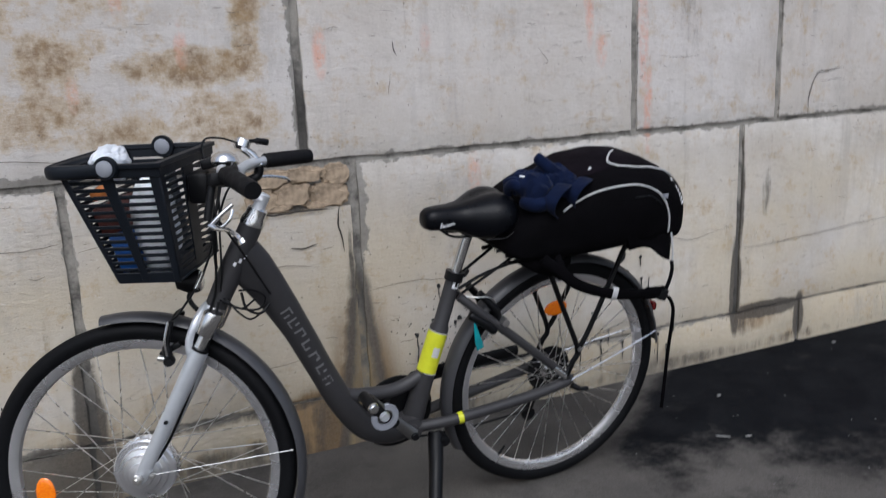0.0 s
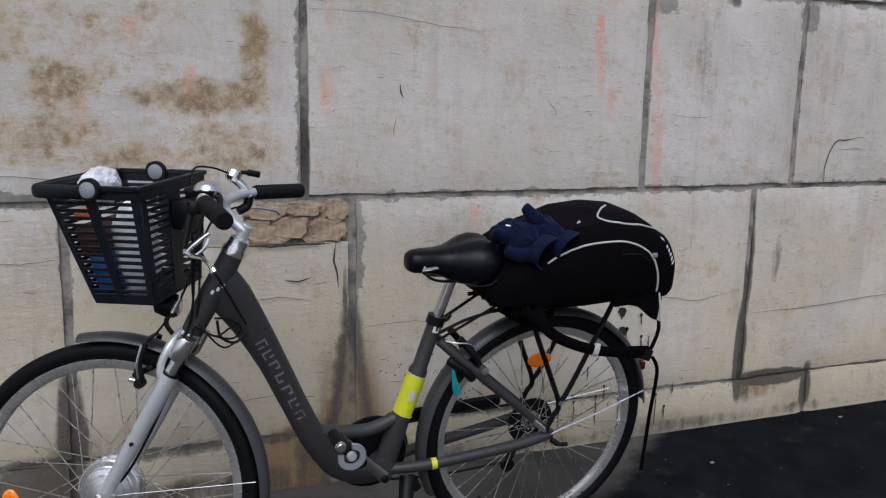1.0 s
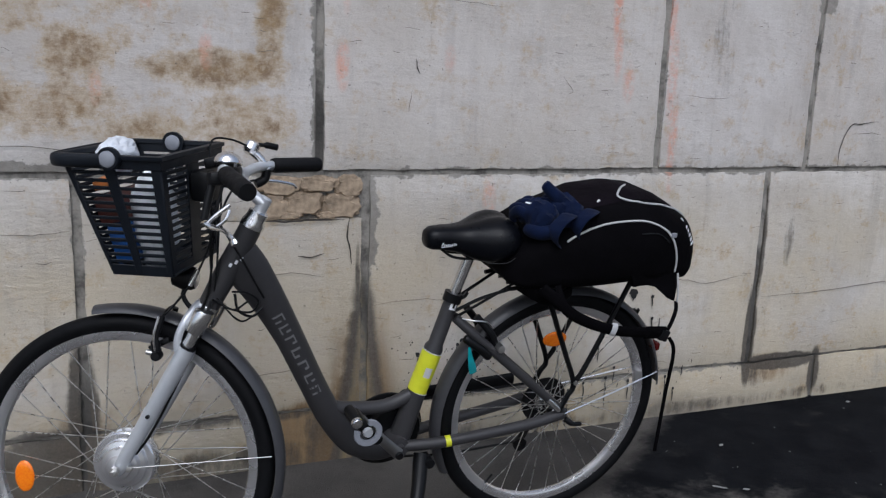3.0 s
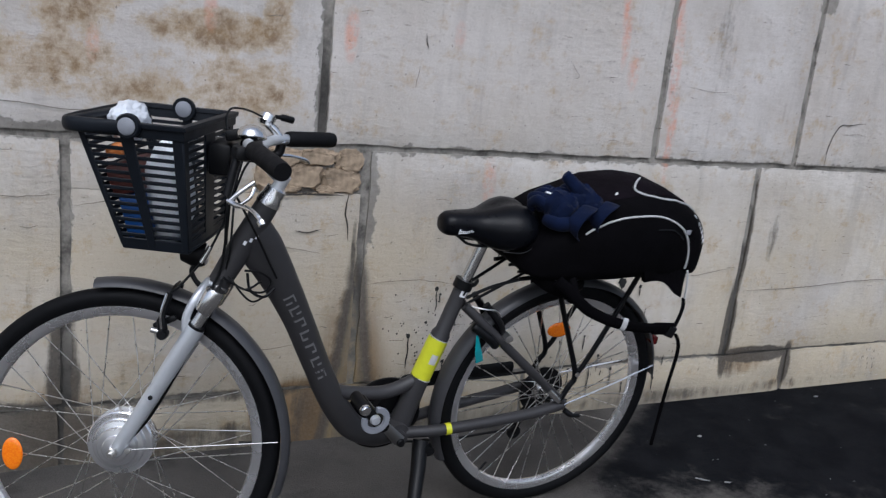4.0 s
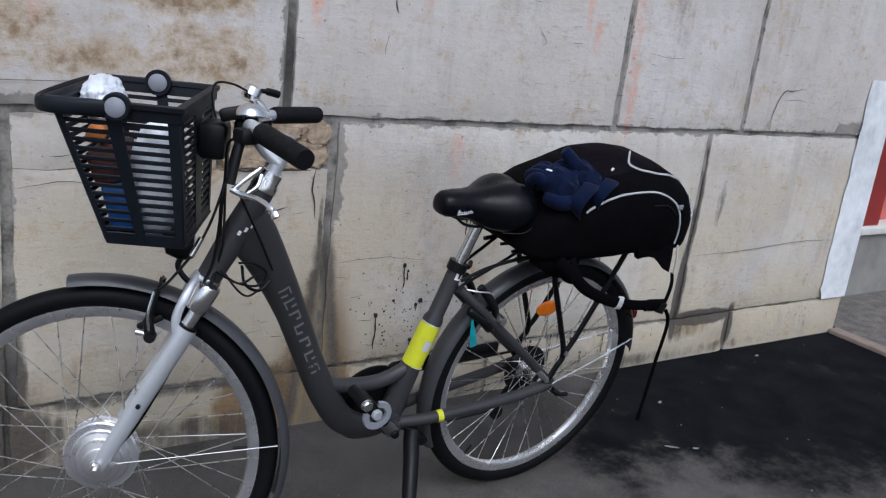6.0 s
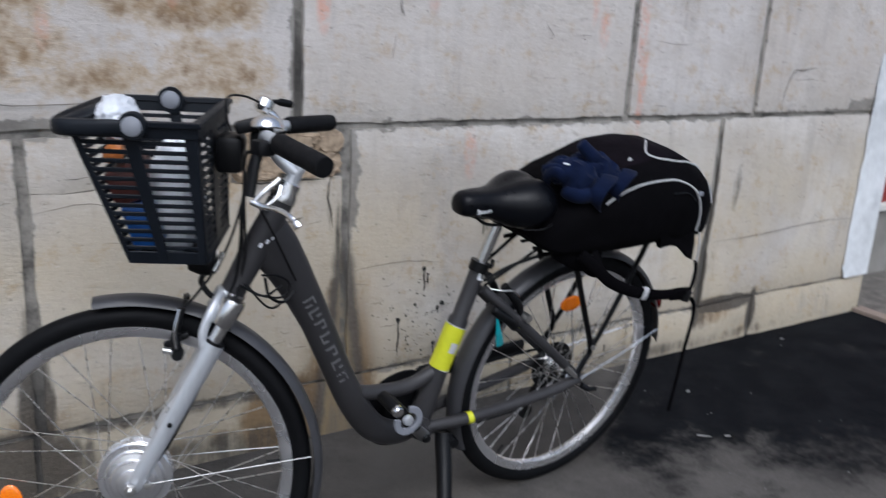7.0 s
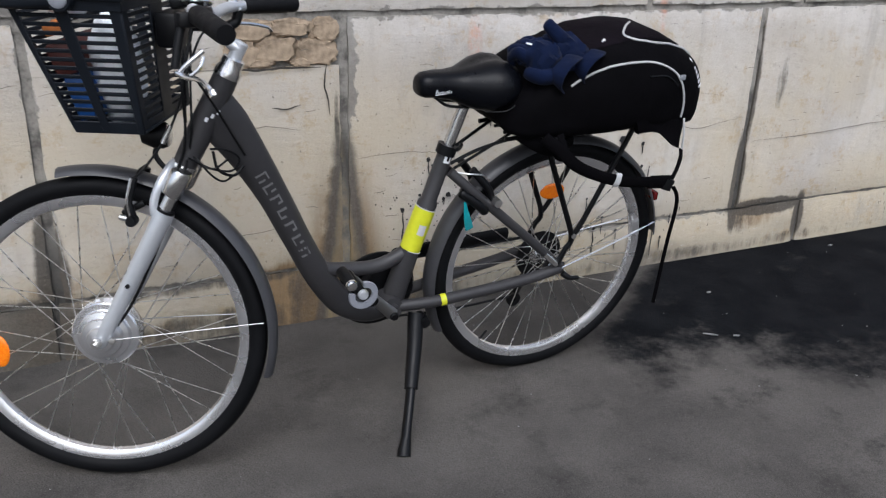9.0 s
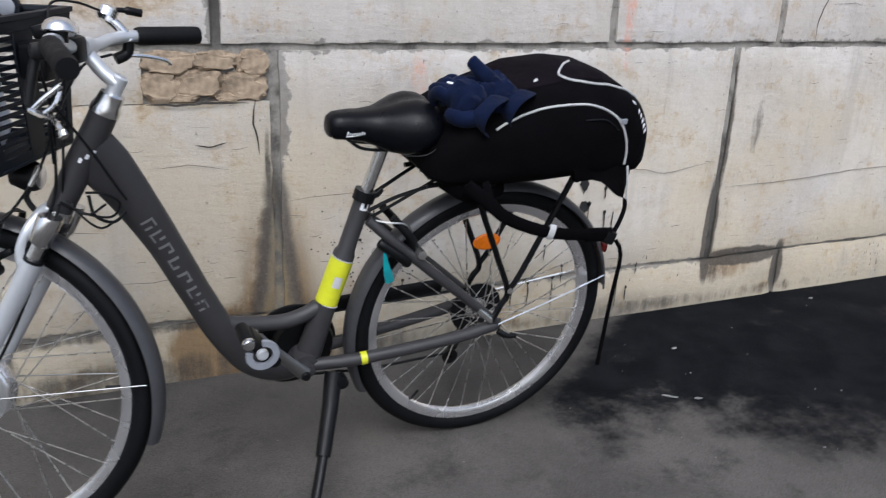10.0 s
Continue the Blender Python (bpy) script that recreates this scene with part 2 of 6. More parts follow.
def asphalt_material():
    n = Nodes("street_asphalt", 0.7)
    n.bsdf.inputs["Specular IOR Level"].default_value = 0.05
    p = n.place()
    sep = n.tree.nodes.new("ShaderNodeSeparateXYZ")
    n.link(p, sep.inputs[0])
    big, mid = n.noise(p, 1.6, 5, 0.6), n.noise(p, 7, 6, 0.65)
    grit, fine = n.noise(p, 220, 2, 0.5), n.noise(p, 420, 2)
    blots = n.noise(p, 4.2, 7, 0.75, offset=(7, 2, 0))
    # an older brown-grey stretch, and a newer black one whose corner lies behind the rear wheel
    x, y = n.math("SUBTRACT", sep.outputs[0], 1.36), n.math("ADD", sep.outputs[1], 0.43)
    d1 = n.math("ADD", n.math("MULTIPLY", x, 0.509), n.math("MULTIPLY", y, 0.861))
    d2 = n.math("SUBTRACT", n.math("SUBTRACT", n.math("MULTIPLY", x, 0.636), n.math("MULTIPLY", y, 0.771)), 0.0)
    rough_edge = n.math("MULTIPLY", n.math("SUBTRACT", blots, 0.5), 0.55)
    black = n.math("MULTIPLY", n.band(n.math("ADD", d1, n.math("MULTIPLY", rough_edge, 2.1)), -0.26, 0.16), n.band(n.math("ADD", d2, n.math("MULTIPLY", rough_edge, 0.3)), -0.05, 0.05))
    worn = n.math("MULTIPLY", n.band(n.math("ADD", d1, n.math("MULTIPLY", rough_edge, 5.0)), -0.25, 0.25), n.band(d2, 0.3, 0.8))
    black = n.math("MAXIMUM", black, n.math("MULTIPLY", worn, 0.45))
    dusty = n.math("MULTIPLY", n.band(n.math("ADD", sep.outputs[1], n.math("MULTIPLY", rough_edge, 0.25)), -0.10, -0.05), n.band(sep.outputs[0], 1.85, 1.50))
    black = n.math("MULTIPLY", black, n.math("SUBTRACT", 1.0, n.math("MULTIPLY", dusty, 0.85)))
    tar = n.math("SUBTRACT", 1.0, n.math("MULTIPLY", black, 0.9))
    old = n.mix(n.band(big, 0.35, 0.65), (0.074, 0.069, 0.064), (0.128, 0.119, 0.109))
    old = n.mix(n.math("MULTIPLY", n.band(blots, 0.50, 0.72), 0.62), old, (0.030, 0.028, 0.026))
    col = n.mix(n.math("MULTIPLY", black, n.math("SUBTRACT", 1.0, n.math("MULTIPLY", n.band(n.noise(p, 3.0, 6, 0.7, offset=(1, 8, 0)), 0.56, 0.74), 0.30))), old, n.mix(n.band(mid, 0.35, 0.68), (0.0042, 0.0048, 0.0064), (0.0105, 0.0112, 0.0130)))
    col = n.mix(n.math("MULTIPLY", n.band(grit, 0.62, 0.75), n.math("SUBTRACT", 0.60, n.math("MULTIPLY", black, 0.56))), col, (0.17, 0.165, 0.16))
    col = n.mix(n.math("MULTIPLY", n.math("MULTIPLY", n.band(fine, 0.6, 0.35), 0.45), tar), col, (0.025, 0.023, 0.022))
    r = n.add("ShaderNodeMapRange", To_Min=0.75, To_Max=0.95)
    n.link(mid, r.inputs["Value"])
    return n.done(col, r.outputs[0], n.bump(grit, 0.8, 0.004, n.bump(n.noise(p, 60, 4, 0.6), 0.4, 0.006, n.bump(mid, 0.25, 0.01))))


def metal(name, colour, rough, brushed=0.0):
    n = Nodes(name, rough, 1.0, colour)
    v = n.local()
    a = n.noise(v, 45, 4)
    r = n.add("ShaderNodeMapRange", From_Min=0.3, From_Max=0.7, To_Min=rough * 0.9, To_Max=rough * 1.12)
    n.link(a, r.inputs["Value"])
    col = n.mix(n.band(a, 0.35, 0.7), tuple(c * 0.95 for c in colour), colour)
    return n.done(col, r.outputs[0])


def fabric(name, colour, scale=900.0, sheen=0.2):
    n = Nodes(name, 0.85, 0.0, colour)
    v = n.local()
    folds, weave = n.noise(v, 16, 4), n.noise(v, scale, 2)
    col = n.mix(n.band(folds, 0.35, 0.7), tuple(c * 0.75 for c in colour), tuple(c * 1.3 for c in colour))
    n.bsdf.inputs["Sheen Weight"].default_value = sheen
    n.bsdf.inputs["Specular IOR Level"].default_value = 0.06
    return n.done(col, None, n.bump(weave, 0.25, 0.001, n.bump(folds, 0.5, 0.012)))


# stains on the wall: middle x, z, half width, half height, strength
RUST = [(0.02, 1.53, 0.34, 0.07, 0.85), (0.30, 1.19, 0.26, 0.07, 0.85), (0.44, 1.30, 0.06, 0.20, 0.9), (0.38, 1.04, 0.22, 0.10, 0.75), (-0.06, 1.20, 0.13, 0.13, 0.8), (-0.30, 1.07, 0.48, 0.12, 0.85), (-0.40, 1.36, 0.40, 0.18, 0.62),
        (0.10, 1.02, 0.22, 0.06, 0.7), (0.05, 1.34, 0.35, 0.14, 0.38), (-0.57, 0.66, 0.09, 0.30, 0.8), (-0.42, 0.62, 0.20, 0.13, 0.62), (-0.45, 0.46, 0.18, 0.08, 0.55), (-0.52, 0.40, 0.14, 0.10, 0.45), (0.55, 0.82, 0.20, 0.08, 0.55),
        (0.42, 0.72, 0.06, 0.10, 0.45), (-0.55, 0.09, 0.30, 0.07, 0.45), (-0.46, 0.55, 0.17, 0.30, 0.62), (-0.62, 0.45, 0.12, 0.34, 0.55), (-0.2, 1.48, 0.30, 0.10, 0.5)]
OCHRE = [(0.72, 0.04, 0.24, 0.17, 1.0), (0.57, 0.07, 0.19, 0.16, 1.8), (2.34, 0.14, 0.16, 0.08, 0.7), (-0.09, 0.10, 0.14, 0.22, 0.55)]
SOOT = [(0.705, 0.60, 0.012, 0.16, 0.8), (0.70, 0.09, 0.22, 0.18, 1.05), (0.25, 0.16, 0.60, 0.028, 0.75), (1.2, 0.165, 0.5, 0.020, 0.6), (-0.080, 0.22, 0.055, 0.32, 1.35), (-0.15, 0.08, 0.26, 0.15, 1.3), (2.39, 0.160, 0.24, 0.045, 1.7), (2.28, 0.13, 0.10, 0.09, 0.6),
        (2.57, 0.10, 0.040, 0.13, 1.3), (2.232, 0.27, 0.038, 0.26, 1.5), (2.244, 0.60, 0.026, 0.36, 1.05), (-0.35, 0.165, 0.40, 0.02, 0.8), (0.585, 1.02, 0.024, 0.17, 0.9), (2.36, 0.62, 0.04, 0.12, 0.5), (1.98, 1.30, 0.07, 0.24, 0.42),
        (2.08, 1.54, 0.05, 0.03, 0.8), (0.4, 0.02, 1.6, 0.075, 0.65), (1.9, 0.02, 1.6, 0.035, 0.5), (0.72, 0.02, 0.28, 0.08, 0.9)]
# mortar smears: middle x, z, half width, half height
SMEAR = [(0.742, 0.745, 0.024, 0.135), (0.735, 0.60, 0.012, 0.08), (0.572, 1.23, 0.013, 0.36), (0.735, 0.55, 0.006, 0.36), (-0.072, 0.55, 0.015, 0.36), (-0.5, 0.908, 0.55, 0.026), (0.3, 0.900, 0.4, 0.012),
         (1.4, 0.897, 0.9, 0.014), (2.8, 0.905, 0.6, 0.012), (1.752, 1.23, 0.008, 0.35), (2.402, 1.25, 0.010, 0.34), (2.238, 0.55, 0.004, 0.38), (2.2, 1.568, 1.2, 0.020),
         (1.0, 0.165, 1.4, 0.010), (-0.6, 0.170, 0.5, 0.016), (3.08, 0.93, 0.09, 0.030), (1.80, 1.53, 0.045, 0.045), (2.415, 1.50, 0.04, 0.05), (0.64, 0.885, 0.08, 0.016)]
SPRAY = [(1.552, 1.42, 0.022, 0.13, 0.7), (1.565, 1.29, 0.022, 0.12, 0.5), (1.61, 1.19, 0.03, 0.08, 0.45), (1.60, 1.53, 0.05, 0.05, 0.3), (1.768, 1.42, 0.020, 0.20, 0.6), (1.785, 1.20, 0.022, 0.22, 0.55), (1.805, 0.98, 0.022, 0.20, 0.6),
         (0.65, 1.21, 0.026, 0.09, 0.6), (0.66, 1.45, 0.02, 0.12, 0.4), (0.27, 1.24, 0.022, 0.08, 0.45), (1.13, 0.81, 0.028, 0.10, 0.45), (0.12, 1.36, 0.02, 0.06, 0.4), (-0.01, 1.13, 0.02, 0.06, 0.4), (0.98, 1.24, 0.025, 0.05, 0.3)]

M_WALL, M_MORTAR, M_ASPHALT = wall_material(), mortar_material(), asphalt_material()
M_WHITEWASH = paint("white_limewash", (0.66, 0.68, 0.69), 0.85, grain=0.22, scale=18, bump=0.3)
M_FRAME = paint("matt_charcoal_paint", (0.034, 0.033, 0.035), 0.42, grain=0.08, bump=0.0, gloss=0.35)
M_GUARD = paint("grey_mudguard_plastic", (0.045, 0.045, 0.049), 0.34, grain=0.1, bump=0.0, gloss=0.4)
M_BLACK = paint("black_plastic", (0.0032, 0.0034, 0.0042), 0.42, grain=0.15, gloss=0.24)
M_BASKET = paint("basket_plastic", (0.0050, 0.0072, 0.0112), 0.5, grain=0.12, gloss=0.24)
M_RUBBER = paint("tyre_rubber", (0.0040, 0.0042, 0.005), 0.6, grain=0.2, bump=0.1, gloss=0.12)
M_GRIP = paint("grip_rubber", (0.004, 0.004, 0.005), 0.65, grain=0.15, scale=200, bump=0.2, gloss=0.2)
M_LEATHER = paint("saddle_vinyl", (0.0022, 0.0026, 0.0042), 0.32, grain=0.1, scale=500, bump=0.12, gloss=0.17)
M_CRANK = metal("dull_grey_alloy", (0.33, 0.33, 0.33), 0.4)
M_CHROME = metal("polished_aluminium", (0.78, 0.78, 0.78), 0.22)
M_SILVER = paint("silver_lacquer", (0.58, 0.60, 0.63), 0.32, metal=0.5, grain=0.05, bump=0.0)
M_RIM = paint("rim_aluminium", (0.82, 0.82, 0.84), 0.27, metal=0.92, grain=0.03, bump=0.0)
M_STEEL = metal("spoke_steel", (0.70, 0.69, 0.67), 0.34)
M_SPOKE = metal("bright_spoke_steel", (0.86, 0.85, 0.83), 0.28)
M_YELLOW = paint("yellow_green_film", (0.60, 0.62, 0.02), 0.4, grain=0.08, bump=0.0)
M_LETTER = paint("pale_grey_print", (0.16, 0.16, 0.16), 0.45, grain=0.1, bump=0.0)
M_SCRAP = paint("trodden_paper", (0.22, 0.22, 0.215), 0.8, grain=0.25)
M_WHITE = paint("white_print", (0.75, 0.76, 0.78), 0.5, grain=0.06, bump=0.0)
M_BUTTON = paint("grey_button_plastic", (0.24, 0.25, 0.28), 0.45, grain=0.08)
M_BAG = fabric("black_nylon", (0.0016, 0.0014, 0.0020), sheen=0.0)
M_BAGTOP = fabric("dark_plum_nylon", (0.0046, 0.0032, 0.0050), sheen=0.0)
M_PIPING = paint("reflective_piping", (0.50, 0.50, 0.50), 0.5, grain=0.1)
M_GLOVE = fabric("navy_fleece", (0.0042, 0.0085, 0.029), 500, 0.05)
M_TEAL = fabric("teal_cloth", (0.01, 0.27, 0.30))
M_REDPAINT = paint("dark_red_paint", (0.22, 0.018, 0.014), 0.5, grain=0.2, scale=15)
M_SALMON = paint("salmon_red_panel", (0.52, 0.12, 0.10), 0.6, grain=0.2, scale=8)
M_CREAM = paint("cream_panel", (0.62, 0.55, 0.38), 0.6, grain=0.15, scale=8)
M_GREYWALL = paint("grey_render", (0.25, 0.24, 0.22), 0.9, grain=0.2, scale=12, bump=0.4, gloss=0.2)
M_SILL = paint("pale_sill_paint", (0.58, 0.57, 0.54), 0.7, grain=0.12, scale=20)
M_KERB = paint("worn_concrete_strip", (0.24, 0.19, 0.155), 0.9, grain=0.2, scale=40, bump=0.4)
M_GRAVEL = paint("gravelly_tarmac", (0.145, 0.135, 0.12), 0.9, grain=0.45, scale=110, bump=0.8, gloss=0.2)
M_CRACK = paint("crack_shadow", (0.05, 0.043, 0.036), 0.95, grain=0.2)
M_PATCH = paint("rough_brown_rubble", (0.31, 0.240, 0.170), 0.95, grain=0.6, scale=50, bump=1.0, gloss=0.1)
M_HAIR = paint("hairline_shadow", (0.17, 0.15, 0.125), 0.95, grain=0.4)
M_DRIP = paint("black_paint_drips", (0.02, 0.02, 0.02), 0.5, grain=0.1)


def orange_plastic():
    n = Nodes("orange_reflector", 0.2, 0.0, (0.95, 0.20, 0.005))
    v = n.local()
    vor = n.add("ShaderNodeTexVoronoi", Scale=260.0)
    n.link(v, vor.inputs["Vector"])
    n.bsdf.inputs["Coat Weight"].default_value = 0.6
    return n.done(n.mix(vor.outputs["Distance"], (1.0, 0.27, 0.003), (0.9, 0.16, 0.0)), None, n.bump(vor.outputs["Distance"], 0.2, 0.001))


M_ORANGE = orange_plastic()
M_RED = paint("red_lens_plastic", (0.09, 0.006, 0.006), 0.25, grain=0.1)

# ---- mesh helpers ----


def part(name, bm, material, parent=None, label="", smooth=True, at=None, crease=38):
    """Links a bmesh as one mesh object, under a thing or a part where one is given."""
    me = bpy.data.meshes.new(name)
    bmesh.ops.recalc_face_normals(bm, faces=bm.faces)
    bm.to_mesh(me)
    bm.free()
    me.materials.append(material)
    if smooth:
        me.polygons.foreach_set("use_smooth", [True] * len(me.polygons))
        me.set_sharp_from_angle(angle=radians(crease))
    ob = new(name, me)
    if parent is not None:
        ob.parent = parent
    if at is not None:
        ob.matrix_basis = at
    if label:
        tagged(ob, label)
    return ob


def again(ob, at, name=None):
    """Another object on the same mesh, under the same parent."""
    o = new(name or ob.name.split(".")[0], ob.data)
    o.parent = ob.parent
    o.matrix_basis = at
    return o


def smooth_line(points, n=6):
    """A rounded line through the given points."""
    pts = [Vector(p) for p in points]
    if len(pts) < 3:
        return pts
    out = []
    ext = [pts[0] * 2 - pts[1]] + pts + [pts[-1] * 2 - pts[-2]]
    for i in range(1, len(ext) - 2):
        p0, p1, p2, p3 = ext[i - 1 : i + 3]
        for k in range(n):
            t = k / n
            out.append(0.5 * (2 * p1 + (p2 - p0) * t + (2 * p0 - 5 * p1 + 4 * p2 - p3) * t * t + (3 * p1 - p0 - 3 * p2 + p3) * t**3))
    out.append(pts[-1])
    return out


def tube(points, radius, seg=12, bm=None, flat=1.0, side=(0, 1, 0), round_ends=False):
    """A swept tube. radius: one number or one for each point; flat: its thickness along side against the other way."""
    bm = bm or bmesh.new()
    pts = [Vector(p) for p in points]
    rad = list(radius) if isinstance(radius, (list, tuple)) else [radius] * len(pts)
    if round_ends:
        d0, d1 = (pts[0] - pts[1]).normalized(), (pts[-1] - pts[-2]).normalized()
        pts = [pts[0] + d0 * rad[0] * 0.5, pts[0] + d0 * rad[0] * 0.35] + pts + [pts[-1] + d1 * rad[-1] * 0.35, pts[-1] + d1 * rad[-1] * 0.5]
        rad = [rad[0] * 0.35, rad[0] * 0.8] + rad + [rad[-1] * 0.8, rad[-1] * 0.35]
    rings = []
    u = Vector(side)
    for i, p in enumerate(pts):
        d = (pts[min(i + 1, len(pts) - 1)] - pts[max(i - 1, 0)]).normalized()
        u = u - d * u.dot(d)
        if u.length < 1e-4:
            u = d.orthogonal()
        u.normalize()
        v = d.cross(u)
        fl = flat[i] if isinstance(flat, list) else flat
        rings.append([bm.verts.new(p + rad[i] * (fl * math.cos(a) * u + math.sin(a) * v)) for a in (2 * math.pi * k / seg for k in range(seg))])
    for a, b in zip(rings, rings[1:]):
        for k in range(seg):
            bm.faces.new((a[k], a[(k + 1) % seg], b[(k + 1) % seg], b[k]))
    bm.faces.new(list(reversed(rings[0])))
    bm.faces.new(rings[-1])
    return bm


def spread(radii, count):
    """Radii given at even steps, filled in for count points."""
    return [float(v) for v in np.interp(np.linspace(0, 1, count), np.linspace(0, 1, len(radii)), radii)]


def lathe(profile, seg=48, start=0.0, end=360.0, closed=False, bm=None, centre=(0, 0, 0)):
    """A profile of (radius, y) turned round the y axis, from start to end in degrees: 0 is +x, 90 is +z."""
    bm = bm or bmesh.new()
    full = abs(end - start) >= 360
    c = Vector(centre)
    rings = []
    for k in range(seg if full else seg + 1):
        a = radians(start + (end - start) * k / seg)
        rings.append([bm.verts.new(c + Vector((r * math.cos(a), y, r * math.sin(a)))) for r, y in profile])
    pairs = list(zip(rings, rings[1:])) + ([(rings[-1], rings[0])] if full else [])
    m = len(profile)
    for a, b in pairs:
        for k in range(m if closed else m - 1):
            bm.faces.new((a[k], a[(k + 1) % m], b[(k + 1) % m], b[k]))
    if closed and not full:
        bm.faces.new(rings[0]), bm.faces.new(list(reversed(rings[-1])))
    bmesh.ops.remove_doubles(bm, verts=bm.verts, dist=1e-6)
    return bm


def box(size, at=(0, 0, 0), bevel=0.0, bm=None, turn=None, segments=2):
    """A box with rounded edges, about its middle."""
    b = bmesh.new()
    bmesh.ops.create_cube(b, size=1.0, matrix=Matrix.Diagonal((*size, 1)))
    if bevel:
        bmesh.ops.bevel(b, geom=b.edges[:], offset=bevel, segments=segments, profile=0.5, affect="EDGES")
    bmesh.ops.transform(b, matrix=Matrix.Translation(at) @ (turn or Matrix.Identity(4)), verts=b.verts)
    if bm is None:
        return b
    return join(bm, b)


def join(bm, other):
    """Adds another bmesh to bm."""
    me = bpy.data.meshes.new("join")
    other.to_mesh(me)
    other.free()
    bm.from_mesh(me)
    bpy.data.meshes.remove(me)
    return bm


def rod(a, b, radius, seg=10, bm=None):
    return tube([a, b], radius, seg, bm)


def thing(name, at, label, category, group="", kind=""):
    """An empty at a thing's base that carries its parts."""
    ob = new(name)
    ob.matrix_basis = at
    ob.empty_display_size = 0.1
    return tagged(ob, label, category, group, kind)


# ---- ground ----
def ground_sheet():
    bm = bmesh.new()
    xs = [-150, -20, -6] + [-3 + 0.1 * k for k in range(64)] + [3.305]
    ys = [-150, -20, -6] + [-3 + 0.1 * k for k in range(31)] + [0.2, 0.6, 6, 20, 150]
    xs2 = xs + [3.6, 5, 8, 20, 150]
    grid = [[bm.verts.new((x, y, -0.0035 + 0.002 * noise.noise((x * 2, y * 2, 0)) if -3 < x < 3.3 and -3 < y < -0.05 else -0.007)) for y in ys] for x in xs2]
    for i in range(len(xs2) - 1):
        for j in range(len(ys) - 1):
            bm.faces.new((grid[i][j], grid[i + 1][j], grid[i + 1][j + 1], grid[i][j + 1]))
    return bm


ground = tagged(part("ground", ground_sheet(), M_ASPHALT), "patched black and grey-brown street asphalt", "ground", kind="structure")
tagged(part("pavement", box((12.0, 14.0, 0.02), (9.38, -0.1, -0.008), 0.0), M_GRAVEL, smooth=False), "rough gravelly tarmac forecourt past the wall's end", "pavement", kind="structure")
tagged(part("kerb", box((0.07, 9.0, 0.05), (3.33, -4.5, -0.013), 0.006), M_KERB, smooth=False), "flush worn concrete kerb strip at the forecourt", "kerb", kind="structure")

# ---- the block wall ----
WALL_L, WALL_R, WALL_TOP = -6.0, 3.345, 3.4
wall = tagged(part("wall_north", box((WALL_R - WALL_L - 0.02, 0.5, WALL_TOP), ((WALL_L + WALL_R) / 2, 0.266, WALL_TOP / 2 - 0.05)), M_MORTAR, smooth=False),
              "old retaining wall of large stained concrete blocks, grey mortar", "wall", kind="structure")


def wall_block(x0, x1, z0, z1, seed):
    """One block with an uneven face and worn, ragged edges."""
    nx, nz = max(4, int((x1 - x0) / 0.035)), max(3, int((z1 - z0) / 0.035))
    bm = bmesh.new()
    rows = []
    for j in range(nz + 1):
        row = []
        for i in range(nx + 1):
            x, z = x0 + (x1 - x0) * i / nx, z0 + (z1 - z0) * j / nz
            inner = min(i, nx - i, j, nz - j)
            wob = 0.004 * noise.noise((x * 14 + seed, z * 14, 3.0)) + 0.004 * noise.noise((x * 40, z * 40, seed))
            if i in (0, nx):
                x += wob
            if j in (0, nz):
                z += wob
            y = 0.0030 * noise.noise((x * 3.1, seed, z * 3.1)) + 0.0015 * noise.noise((x * 13, seed, z * 13))
            y += (0.007, 0.0014, 0.0)[min(inner, 2)]
            row.append(bm.verts.new((x, y, z)))
        rows.append(row)
    for j in range(nz):
        for i in range(nx):
            bm.faces.new((rows[j][i], rows[j][i + 1], rows[j + 1][i + 1], rows[j + 1][i]))
    rim = rows[0] + [r[-1] for r in rows[1:]] + rows[-1][-2::-1] + [r[0] for r in rows[-2:0:-1]]
    back = [bm.verts.new((v.co.x, 0.03, v.co.z)) for v in rim]
    for k in range(len(rim)):
        m = (k + 1) % len(rim)
        bm.faces.new((rim[k], back[k], back[m], rim[m]))
    return bm


COURSES = [(-0.06, 0.160, [-6, -4.1, -2.2, -0.9, -0.085, 1.35, 2.572, 3.345]),
           (0.172, 0.890, [-6, -4.6, -3.2, -1.9, -0.072, 0.728, 2.238, 3.345]),
           (0.908, 1.560, [-6, -4.0, -2.9, -1.75, -0.74, 0.585, 1.750, 2.402, 3.345]),
           (1.576, 2.26, [-6, -4.4, -3.0, -1.4, -0.2, 1.05, 2.060, 2.392, 3.345]),
           (2.274, 2.96, [-6, -4.0, -2.6, -1.2, 0.3, 1.6, 2.7, 3.345]),
           (2.974, 3.39, [-6, -4.5, -3.1, -1.7, -0.3, 0.9, 2.2, 3.345])]
for c, (z0, z1, joints) in enumerate(COURSES):
    for k, (a, b) in enumerate(zip(joints, joints[1:])):
        wide = 0.013 if c in (1, 2) else 0.008
        if c == 1 and k == 4:
            # this block's upper corner is broken out and filled with rubble
            part("block", wall_block(a + wide, b - wide, z0, 0.762, 7.7), M_WALL, wall)
            part("block", wall_block(a + wide, 0.405, 0.764, z1, 8.1), M_WALL, wall)
            continue
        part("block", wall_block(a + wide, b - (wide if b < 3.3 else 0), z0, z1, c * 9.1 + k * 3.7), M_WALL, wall)

